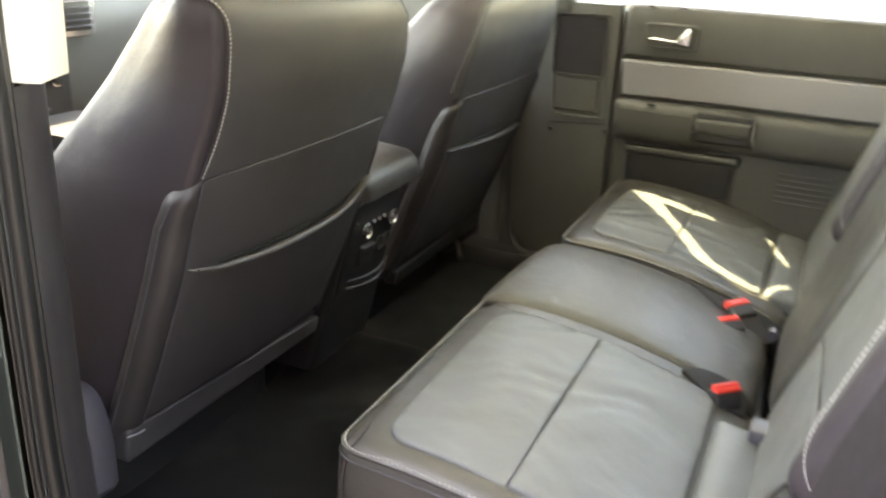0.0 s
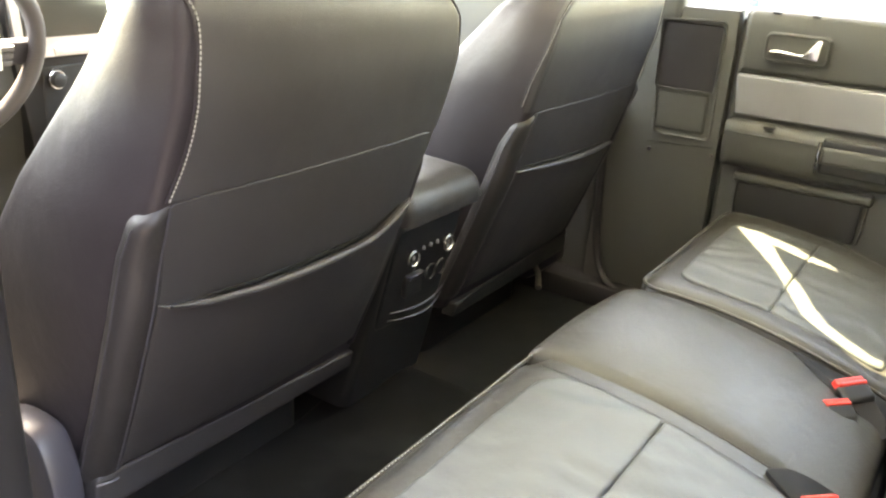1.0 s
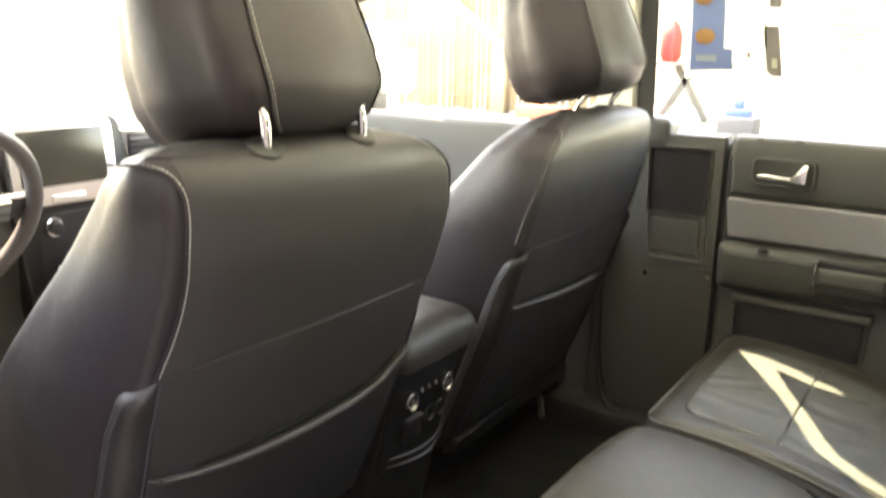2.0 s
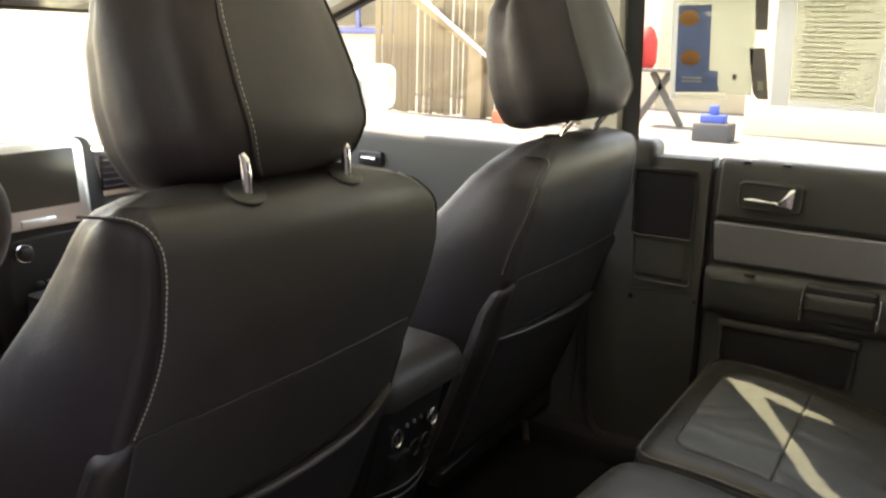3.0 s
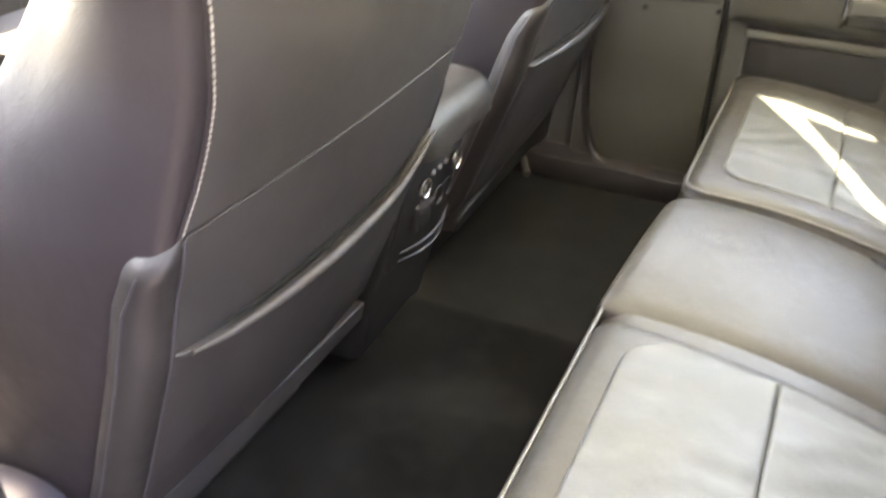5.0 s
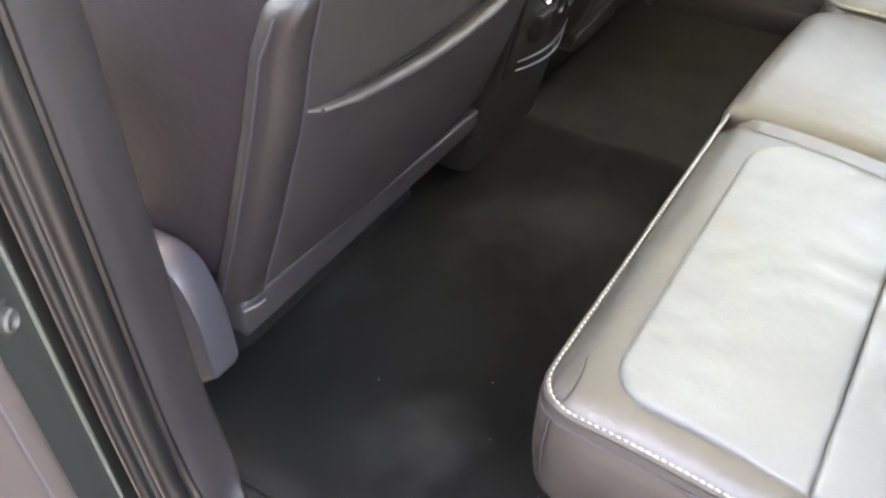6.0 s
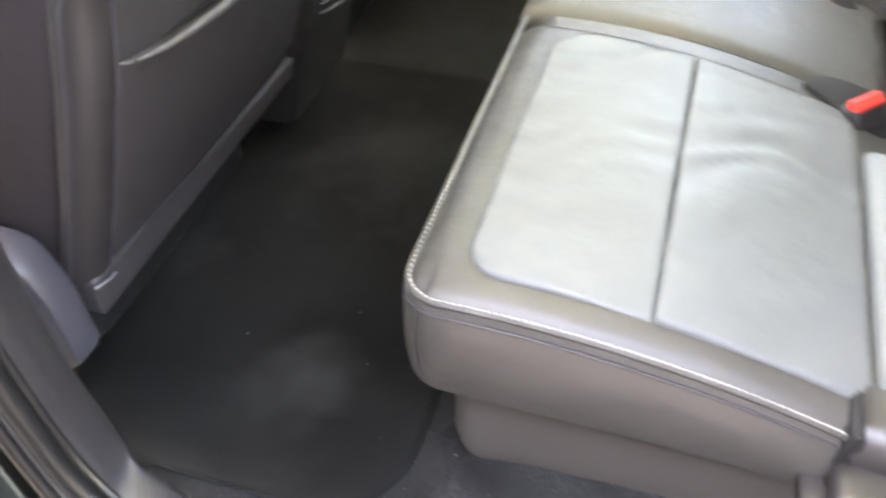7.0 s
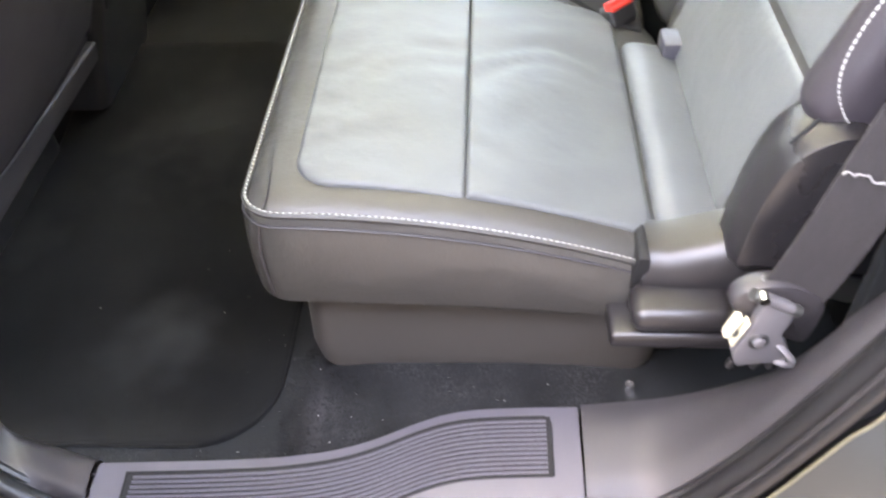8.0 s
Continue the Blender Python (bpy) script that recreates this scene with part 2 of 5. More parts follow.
def pad(fn, u0, u1, v0, v1, r=0.03, edge=0.02, drop=0.015, thick=0.03, n=(10, 10), rim=0.0):
    """A soft panel with rounded corners and rolled edges; fn maps (u, v, height) to the world. r: one radius, or those of (u0 v0), (u1 v0), (u1 v1), (u0 v1)."""
    rad = r if isinstance(r, (tuple, list)) else (r,) * 4
    corner = {(0, 0): rad[0], (1, 0): rad[1], (1, 1): rad[2], (0, 1): rad[3]}
    us, vs = cluster(u0, u1, edge, n[0]), cluster(v0, v1, edge, n[1])
    bm = bmesh.new()
    grid = []

    def shaped(u, v):
        ku, kv = int(u > (u0 + u1) / 2), int(v > (v0 + v1) / 2)
        q = max(corner[ku, kv], 1e-5)
        du, dv = (u1 - u if ku else u - u0), (v1 - v if kv else v - v0)
        d = min(du, dv)
        if du < q and dv < q:
            s, t = 1 - du / q, 1 - dv / q
            s, t = s * math.sqrt(1 - t * t / 2), t * math.sqrt(1 - s * s / 2)
            u = u1 - q + q * s if ku else u0 + q - q * s
            v = v1 - q + q * t if kv else v0 + q - q * t
            d = q * (1 - math.hypot(s, t))
            d = max(d, 0.0)
        return u, v, d

    for u in us:
        row = []
        for v in vs:
            uu, vv, d = shaped(u, v)
            k = 1 - min(d / edge, 1.0)
            row.append((uu, vv, -drop * (1 - math.sqrt(max(0.0, 1 - k * k)))))
        grid.append(row)
    verts = [[bm.verts.new(fn(*p)) for p in row] for row in grid]
    for i in range(len(us) - 1):
        for j in range(len(vs) - 1):
            bm.faces.new((verts[i][j], verts[i + 1][j], verts[i + 1][j + 1], verts[i][j + 1]))
    a, b = len(us) - 1, len(vs) - 1
    loop = [(i, 0) for i in range(a)] + [(a, j) for j in range(b)] + [(i, b) for i in range(a, 0, -1)] + [(0, j) for j in range(b, 0, -1)]
    last = [verts[i][j] for i, j in loop]
    cu, cv = (u0 + u1) / 2, (v0 + v1) / 2
    for depth, grow in ((0.2, rim * 0.75), (0.4, rim), (0.6, rim), (0.8, rim * 0.8), (1.0, rim * 0.4)):
        ring = []
        for i, j in loop:
            u, v, h = grid[i][j]
            g = grow / max(math.hypot(u - cu, v - cv), 1e-4)
            ring.append(bm.verts.new(fn(u + (u - cu) * g, v + (v - cv) * g, h - thick * depth)))
        for k in range(len(ring)):
            q = (k + 1) % len(ring)
            bm.faces.new((last[k], last[q], ring[q], ring[k]))
        last = ring
    bm.faces.new(last)
    return bm


def block(x0, x1, y0, y1, z0, z1, bevel=0.004, seg=2):
    bm = bmesh.new()
    bmesh.ops.create_cube(bm, size=1.0)
    for v in bm.verts:
        v.co = Vector(((x0 + x1) / 2 + v.co.x * (x1 - x0), (y0 + y1) / 2 + v.co.y * (y1 - y0), (z0 + z1) / 2 + v.co.z * (z1 - z0)))
    if bevel:
        bmesh.ops.bevel(bm, geom=list(bm.edges), offset=bevel, segments=seg, profile=0.5, affect="EDGES")
    return bm


def moved(bm, m):
    bm.transform(m)
    return bm


def inset2(points, d):
    """The closed outline moved inwards by d (counter-clockwise)."""
    out, n = [], len(points)
    for i in range(n):
        p, a, b = Vector(points[i]), Vector(points[i - 1]), Vector(points[(i + 1) % n])
        e, f = (p - a).normalized(), (b - p).normalized()
        na, nb = Vector((-e.y, e.x)), Vector((-f.y, f.x))
        m = na + nb
        m = m / max(m.length_squared, 0.2) * 2
        out.append(p + m * d)
    return out


def slab(points, fn, t0, t1, bevel=0.004):
    """An outline (counter-clockwise) drawn out from t0 to t1 with rounded rims; fn maps (u, v, t)."""
    sgn = 1 if t1 > t0 else -1
    rings = []
    for t, d in ((t0, bevel), (t0 + sgn * bevel * 0.3, bevel * 0.3), (t0 + sgn * bevel, 0), (t1 - sgn * bevel, 0), (t1 - sgn * bevel * 0.3, bevel * 0.3), (t1, bevel)):
        rings.append([fn(p[0], p[1], t) for p in inset2(points, d)])
    return loft(rings)


def rounded(points, r, n=5):
    """The closed outline with its corners rounded; r: one radius or one for each corner."""
    out, m = [], len(points)
    for i in range(m):
        p, a, b = Vector(points[i]), Vector(points[i - 1]), Vector(points[(i + 1) % m])
        q = r[i] if isinstance(r, (tuple, list)) else r
        q = min(q, (a - p).length * 0.48, (b - p).length * 0.48)
        s, e = p + (a - p).normalized() * q, p + (b - p).normalized() * q
        for k in range(n + 1):
            t = k / n
            out.append(s * (1 - t) ** 2 + p * 2 * t * (1 - t) + e * t * t)
    return out


def smooth_path(points, n=6):
    """A smooth curve through the points."""
    pts = [Vector(p) for p in points]
    pts = [pts[0] * 2 - pts[1]] + pts + [pts[-1] * 2 - pts[-2]]
    out = []
    for a, b, c, d in zip(pts, pts[1:], pts[2:], pts[3:]):
        for k in range(n):
            t = k / n
            out.append(0.5 * ((2 * b) + (c - a) * t + (2 * a - 5 * b + 4 * c - d) * t * t + (3 * b - a - 3 * c + d) * t ** 3))
    return out + [pts[-2]]


def tube(points, r, n=8, flat=1.0):
    pts = [Vector(p) for p in points]
    up = None
    rings = []
    for i, p in enumerate(pts):
        d = (pts[min(i + 1, len(pts) - 1)] - pts[max(i - 1, 0)]).normalized()
        if up is None:
            up = d.orthogonal().normalized()
        up = (up - d * up.dot(d)).normalized()
        side = d.cross(up)
        rr = r[i] if isinstance(r, (tuple, list)) else r
        rings.append([p + (up * math.cos(a) + side * math.sin(a) * flat) * rr for a in (2 * math.pi * k / n for k in range(n))])
    return loft(rings)


def strap(points, wides, width, thick=0.0014):
    """A flat band along a path; wides: the direction of its width at each point."""
    rings = []
    pts = [Vector(p) for p in points]
    for i, p in enumerate(pts):
        d = (pts[min(i + 1, len(pts) - 1)] - pts[max(i - 1, 0)]).normalized()
        w = Vector(wides[i] if isinstance(wides[0], (tuple, list, Vector)) else wides)
        w = (w - d * w.dot(d)).normalized()
        t = d.cross(w) * thick / 2
        w = w * width / 2
        rings.append([p - w + t, p + w + t, p + w - t, p - w - t])
    return loft(rings)


def stitches(points, length=0.0055, gap=0.003, r=0.0011, lift=(0, 0, 0)):
    pts = [Vector(p) + Vector(lift) for p in points]
    bm = bmesh.new()
    ends, run = [0.0], 0.0
    for a, b in zip(pts, pts[1:]):
        run += (b - a).length
        ends.append(run)

    def at(s):
        s = min(max(s, 0.0), run)
        for i in range(len(pts) - 1):
            if s <= ends[i + 1] or i == len(pts) - 2:
                k = (s - ends[i]) / max(ends[i + 1] - ends[i], 1e-9)
                return pts[i].lerp(pts[i + 1], k)

    s = 0.0
    while s + length < run:
        a, b = at(s), at(s + length)
        d = (b - a).normalized()
        u = d.orthogonal().normalized()
        w = d.cross(u)
        rows = []
        for p, q in ((a, 0.5), (a.lerp(b, 0.5), 1.0), (b, 0.5)):
            rows.append([bm.verts.new(p + (u * x + w * y) * r * q) for x, y in ((1, 0), (0, 1), (-1, 0), (0, -1))])
        for ra, rb in zip(rows, rows[1:]):
            for i in range(4):
                bm.faces.new((ra[i], ra[(i + 1) % 4], rb[(i + 1) % 4], rb[i]))
        bm.faces.new(rows[0][::-1])
        bm.faces.new(rows[-1])
        s += length + gap
    return bm


def ring_xy(x0, x1, y0, y1, z, r, back=0.0, side=0.0, n=5, k=5, flip=None, rb=None):
    """A rounded rectangle at height z, from its (x0, y0) corner on; back and side: how far those edges bulge."""
    out = []
    r = min(r, (x1 - x0) * 0.49, (y1 - y0) * 0.49)
    b = r if rb is None else min(rb, r)
    cs = ((x0 + b, y0 + b, 180, b), (x1 - b, y0 + b, 270, b), (x1 - r, y1 - r, 0, r), (x0 + r, y1 - r, 90, r))
    for c, (cx, cy, a0, r) in enumerate(cs):
        for i in range(n + 1):
            a = radians(a0 + 90 * i / n)
            out.append((cx + r * math.cos(a), cy + r * math.sin(a)))
        nx, ny, na, nr = cs[(c + 1) % 4]
        p, q = out[-1], (nx + nr * math.cos(radians(na)), ny + nr * math.sin(radians(na)))
        bul = (back, side, 0.0, side)[c]
        dn = Vector((q[1] - p[1], p[0] - q[0])).normalized()
        for i in range(1, k):
            t = i / k
            w = bul * (1 - (2 * t - 1) ** 2)
            out.append((p[0] + (q[0] - p[0]) * t + dn.x * w, p[1] + (q[1] - p[1]) * t + dn.y * w))
    return [Vector((flip - x if flip is not None else x, y, z)) for x, y in out]


def interp(x, xs, ys):
    return float(np.interp(x, xs, ys))


def wavy(x, y, z=0.0, scale=8.0):
    return noise.noise(Vector((x * scale, y * scale, z * scale)))


def rounded_run(points, times=3):
    """An open run with its corners cut round."""
    for k in range(times):
        mids = [q for a, b in zip(points, points[1:]) for q in (a.lerp(b, 0.25), a.lerp(b, 0.75))]
        points = [points[0]] + mids + [points[-1]]
    return points


def ccw(points):
    area = sum(a[0] * b[1] - b[0] * a[1] for a, b in zip(points, points[1:] + points[:1]))
    return points if area > 0 else points[::-1]


# ---- front seats ----
SEAT_Z = (0.66, 0.80, 0.94, 1.06, 1.13, 1.19, 1.25, 1.272, 1.287, 1.298, 1.307, 1.312)
SEAT_X0 = (-0.610, -0.612, -0.614, -0.614, -0.606, -0.600, -0.599, -0.600, -0.598, -0.592, -0.570, -0.535)
SEAT_X1 = (-0.105, -0.112, -0.112, -0.102, -0.096, -0.100, -0.116, -0.140, -0.168, -0.192, -0.235, -0.275)
SEAT_YB = (0.392, 0.335, 0.283, 0.245, 0.224, 0.206, 0.199, 0.1985, 0.202, 0.209, 0.222, 0.240)
SEAT_YF = (0.72, 0.68, 0.61, 0.510, 0.450, 0.395, 0.345, 0.327, 0.315, 0.303, 0.287, 0.272)


def seat_back(z):
    return interp(z, SEAT_Z, SEAT_YB)


def front_seat(flip, label, inner_seam=(15, 14.5, 14, 13, 12.5), hooked=True, trim=None, head_by=(0.0, 0.0), lean=0.003, post_y=0.209):
    mx = (lambda x: x) if flip is None else (lambda x: flip - x)
    seat = thing("front_seat", (mx(-0.36), 0.62, 0.53), label, "car seat", "front seats")
    fine = sorted([0.66 + 0.02 * i for i in range(30)] + [1.0845]) + [1.25, 1.262, 1.272, 1.280, 1.287, 1.293, 1.298, 1.303, 1.307, 1.310, 1.312]
    rings = []
    for z in fine:
        x0, x1, yb, yf = (interp(z, SEAT_Z, q) for q in (SEAT_X0, SEAT_X1, SEAT_YB, SEAT_YF))
        rings.append(ring_xy(x0, x1, yb, yf, z, 0.045, back=0.010, side=0.013, flip=flip, rb=0.016))
    back = part("backrest", loft(rings), SIDE_LEATHER, seat)
    # seams along both rear corners and over the shoulders
    def seam_x(z):
        return interp(z, (1.085, 1.125, 1.16, 1.25, 1.28), (-0.594, -0.582, -0.577, -0.5765, -0.580))

    def on_panel(x, z, lift):
        x0, x1, yb = (interp(z, SEAT_Z, q) for q in (SEAT_X0, SEAT_X1, SEAT_YB))
        a, b = x0 + 0.016, x1 - 0.016
        x = max(x, x0 + 0.004)
        if x < a:
            return Vector((mx(x), yb + 0.016 - math.sqrt(0.016 ** 2 - (a - x) ** 2) - lift, z))
        return Vector((mx(x), yb - 0.010 * (1 - (2 * (x - a) / (b - a) - 1) ** 2) - lift, z))

    def on_ring(z, i):
        x0, x1, yb, yf = (interp(z, SEAT_Z, q) for q in (SEAT_X0, SEAT_X1, SEAT_YB, SEAT_YF))
        ring = ring_xy(x0, x1, yb, yf, z, 0.045, back=0.010, side=0.013, flip=flip, rb=0.016)
        p = ring[int(i)].lerp(ring[int(i) + 1], i - int(i))
        return p + (p - Vector((mx(-0.36), 0.30, z - 0.06))).normalized() * 0.0030

    outer_run = [on_panel(seam_x(z), z, 0.0032) for z in np.linspace(1.085, 1.276, 12)]
    outer_run += [Vector((mx(x), y, z)) for x, y, z in ((-0.584, 0.2035, 1.2905), (-0.589, 0.2140, 1.2985), (-0.594, 0.2320, 1.3010), (-0.600, 0.2520, 1.3005), (-0.604, 0.2720, 1.2990))]
    inner_run = [on_ring(z, interp(z, (1.095, 1.145, 1.19, 1.235, 1.27), inner_seam)) for z in np.linspace(1.095, 1.268, 10)]
    inner_run += [on_ring(z, i) for z, i in ((1.280, 11.6), (1.287, 13), (1.289, 15), (1.290, 16), (1.290, 17), (1.290, 18))]
    for thread in (outer_run, inner_run):
        thread = rounded_run(thread)
        out = Vector((0.0046 if thread[0].x < mx(-0.36) else -0.0046, 0, 0))
        part("seam_piping", tube([p - out for p in thread], 0.0016, 6), SIDE_LEATHER, back)
        part("stitching", stitches(thread, 0.0042, 0.0011, 0.0010), THREAD, back, "pale contrast stitching")
    part("top_panel", loft([[p + (p - Vector((mx(-0.36), 0.28, p.z))).normalized() * 0.002 for p in r] for r in rings[-3:-1]] + [[p + Vector((0, 0, 0.0015)) for p in rings[-1]]]), BACK_SHELL, seat)
    skin = []
    for r, z in zip(rings, fine):
        if z > 1.083:
            c = Vector((mx(-0.36), 0.36, z))
            row = [on_panel(seam_x(z) + 0.002, z, 0.0006), on_panel(seam_x(z) + 0.012, z, 0.0022)]
            skin.append(row + [p + (p - c).normalized() * (0.0022 if i < 13 else 0.0004) for i, p in enumerate(r) if 5 < i < 15])
    part("upper_back_panel", loft(skin, closed=False), BACK_SHELL, seat, "smooth black upper back panel")

    def on_back(lift):
        return lambda x, z, h: Vector((mx(x), seat_back(z) - 0.010 * max(0.0, 1 - ((x + 0.36) / 0.25) ** 2) - lift - h, z))

    part("back_panel", pad(on_back(0.0022), -0.592, -0.122, 0.70, 1.083, 0.012, 0.004, 0.0009, 0.012, (16, 12)), BACK_SHELL, seat, "smooth black back panel")
    def mouth(x):
        if not hooked:
            return interp(x, (-0.592, -0.36, -0.18, -0.125), (0.945, 0.955, 0.966, 0.969))
        return interp(x, (-0.592, -0.575, -0.53, -0.45, -0.36, -0.25, -0.205, -0.18, -0.155, -0.125), (0.958, 0.951, 0.941, 0.933, 0.930, 0.932, 0.938, 0.948, 0.962, 0.975))

    def on_pocket(x, v, h):
        z = 0.702 + (mouth(x) - 0.702) * v
        return on_back(0.007 + 0.010 * v * (1 - ((x + 0.335) / 0.26) ** 2))(x, z, h)

    pocket = part("map_pocket", pad(on_pocket, -0.590, -0.126, 0.0, 1.0, 0.004, 0.03, 0.006, 0.010, (16, 8)), BACK_SHELL, seat, "slack map pocket with a rolled mouth")
    lip = [on_pocket(x, 1.0, 0.0025) for x in np.linspace(-0.575, -0.128, 22)]
    part("pocket_lip", tube(lip, [0.0012 + 0.0056 * math.sin(math.pi * min(k + 0.4, 21) / 21) ** 0.5 for k in range(22)], 10), BACK_SHELL, pocket, "rolled elastic pocket mouth")
    # black tube above the lip stands in for shade in the pocket mouth
    part("pocket_mouth_shade", tube([on_back(0.004)(x, mouth(x) + 0.005, 0.0) for x in np.linspace(-0.525, -0.150, 20)], [0.0008 + 0.0034 * math.sin(math.pi * k / 19) ** 0.7 if 0 < k < 19 else 0.0008 for k in range(20)], 6), CARPET, pocket, "black strip standing in for shade inside the pocket mouth")
    roll = []
    for z in [0.685, 0.69, 0.70] + [0.72 + 0.02 * i for i in range(18)] + [1.075, 1.083, 1.089, 1.093, 1.096, 1.098]:
        k = min(1.0, (z - 0.68) / 0.02, (1.100 - z) / 0.022)
        s = (0.020 if z > 0.9 else 0.010) * (1 - math.sqrt(max(0.0, 1 - (1 - k) ** 2)))
        yb = seat_back(z)
        proud = 0.007 - 0.005 * min(1.0, max(0.0, (z - 0.96) / 0.12))
        ring = ring_xy(-0.624 - 0.5 * proud + 0.5 * s, -0.572 - 0.3 * s, yb - proud + s * 1.2, yb + 0.044 - s, z, 0.024, flip=flip)
        for p in ring:
            out = abs(p.x - mx(-0.572))
            p.z -= 0.75 * max(0.0, out - 0.006) * max(0.0, (z - 1.02) / 0.075)
        roll.append(ring)
    bolster = part("bolster_roll", loft(roll), LEATHER, seat, "rounded side bolster of dark leather")
    part("seam_piping", tube([r[35] for r in roll[2:-3]], 0.0012, 6), GREY_PLASTIC, bolster)
    part("seam_piping", tube([r[10] + Vector((0, -0.002, 0)) for r in roll[2:-3]], 0.0013, 6), GREY_PLASTIC, bolster)
    if not hooked:
        far_roll = [[Vector((2 * flip + 0.722 - p.x, p.y, p.z)) for p in r][::-1] for r in roll]
        twin = part("bolster_roll", loft(far_roll), LEATHER, seat, "rounded side bolster of dark leather")
        for i in (4, 29):
            part("seam_piping", tube([r[i] + Vector((0, -0.001, 0)) for r in far_roll[2:-3]], 0.0012, 6), GREY_PLASTIC, twin)
    inner = []
    for z in [0.685, 0.70] + [0.72 + 0.02 * i for i in range(16)] + [1.035, 1.048, 1.058, 1.064]:
        yb = seat_back(z)
        e = 0.022 * (1 - math.sqrt(max(0.0, 1 - max(0.0, (z - 1.02) / 0.0445) ** 2)))
        inner.append(ring_xy(-0.140, -0.104 - e, yb - 0.004 + e, yb + 0.062 - e, z, 0.02, flip=flip))
    if hooked:
        part("bolster_roll", loft(inner), SIDE_LEATHER, seat)
    strip = pad(lambda x, z, h: Vector((mx(x), 0.378 + (z - 0.64) * -0.12 - h, 0.640 + (z - 0.640) * (1 - 0.42 * (x + 0.622) / 0.50))), -0.622, -0.122, 0.640, 0.697, 0.008, 0.006, 0.005, 0.022, (12, 3))
    part("lower_trim", strip, trim or LOWER_TRIM, seat, "dark grey hard plastic lower trim strip")
    shield = rounded([(0.47, 0.532), (0.98, 0.55), (0.98, 0.66), (0.62, 0.70), (0.50, 0.766), (0.415, 0.764), (0.392, 0.70), (0.391, 0.605)], [0.02, 0.02, 0.03, 0.05, 0.05, 0.03, 0.03, 0.010])
    part("side_shield", slab(shield, lambda u, v, t: Vector((mx(t), u, v)), -0.624, -0.668, 0.009), GREY_PLASTIC, seat, "grey plastic seat side shield")
    part("hinge_bolt", tube([(mx(-0.622), 0.374, 0.686), (mx(-0.606), 0.3655, 0.688), (mx(-0.596), 0.3645, 0.6885)], 0.0017, 8), STEEL, seat)
    cushion = [ring_xy(-0.60 + s, -0.12 - s, 0.44 + s, 0.98 - s, z, 0.05, flip=flip) for z, s in ((0.60, 0.01), (0.64, 0), (0.72, 0), (0.78, 0.004), (0.80, 0.02), (0.808, 0.05))]
    part("seat_cushion", loft(cushion), LEATHER, seat)
    base = [ring_xy(-0.57, -0.15, 0.47, 0.93, z, 0.03, flip=flip) for z in (0.50, 0.61)]
    part("seat_base", loft(base), PLASTIC, seat)
    # head restraint
    rows = ((1.320, 0.080, 0.240, 0.325), (1.325, 0.100, 0.225, 0.34), (1.337, 0.118, 0.212, 0.352), (1.370, 0.131, 0.205, 0.365), (1.42, 0.133, 0.221, 0.380),
            (1.465, 0.126, 0.247, 0.394), (1.505, 0.112, 0.270, 0.396), (1.53, 0.092, 0.290, 0.384), (1.545, 0.066, 0.305, 0.366), (1.55, 0.03, 0.32, 0.35))
    zs = [r[0] for r in rows]
    heads = []
    for z in [1.320, 1.323, 1.328, 1.336, 1.348] + [1.365 + 0.0125 * i for i in range(13)] + [1.525, 1.535, 1.542, 1.547, 1.55]:
        hw, yb, yf = (interp(z, zs, [r[i] for r in rows]) for i in (1, 2, 3))
        heads.append(ring_xy(-0.372 - hw, -0.372 + hw, yb, yf + 0.045, z, 0.06, back=0.014, side=0.026, flip=flip, rb=0.045))
    for ring in heads:
        for p in ring:
            p.z += 0.5 * max(0.0, p.z - 1.42) - 0.22 * (p.y - 0.21) + head_by[1]
            p.y += head_by[0]
    head = part("head_restraint", loft(heads), SIDE_LEATHER, seat)
    def off(p, d):
        return p + (p - Vector((mx(-0.372), 0.31 + head_by[0], p.z))).normalized() * d

    part("head_back_panel", loft([[off(p, 0.0015 if 5 < i < 12 else 0.0002) for i, p in enumerate(h) if 5 <= i < 13] for h in heads[1:-1]], closed=False), BACK_SHELL, head, "smooth black rear panel")
    for c in (5, 12):
        run = [off(h[c], 0.002) for h in heads[1:-2]]
        part("seam_piping", tube(run, 0.0018, 6), LEATHER, head)
        if c == 5:
            part("stitching", stitches([off(h[5].lerp(h[6], 0.13), 0.0024) for h in heads[1:-2]], 0.0046, 0.0016, 0.0006), THREAD, head, "pale contrast stitching")
    for dx in (-0.080, 0.080):
        x = mx(-0.380 + dx)
        top = 1.350 + head_by[1]
        part("post", tube([(x, post_y, 1.285), (x, post_y + 0.3 * lean, 1.325), (x, post_y + lean, top - 0.010), (x, post_y + lean + 0.005, top - 0.002), (x, post_y + lean + 0.016, top + 0.003), (x, post_y + lean + 0.034, top + 0.004)], 0.0056, 12), CHROME, seat, "chrome head restraint post")
        disc = loft([[Vector((r * math.cos(a) * 1.25, r * math.sin(a), z)) for a in np.linspace(0, 2 * math.pi, 21)[:-1]] for z, r in ((-0.012, 0.019), (0.0035, 0.019), (0.0055, 0.0165), (0.006, 0.007))])
        part("post_collar", moved(disc, pose(x, post_y + 0.004, 1.3060 if hooked else 1.310, 32 if hooked else 0, 0, 0)), PLASTIC, seat)
    return seat


front_seat(None, "black leather driver seat with pale stitching and map pocket")
moved_seat = front_seat(0.06, "black leather passenger seat with pale stitching and map pocket", inner_seam=(14.9, 14.5, 13.7, 12.4, 12.0), hooked=False, trim=PLASTIC, head_by=(-0.033, 0.032), lean=-0.052, post_y=0.255)
moved_seat.location.y -= 0.012
moved_seat.location.z -= 0.016

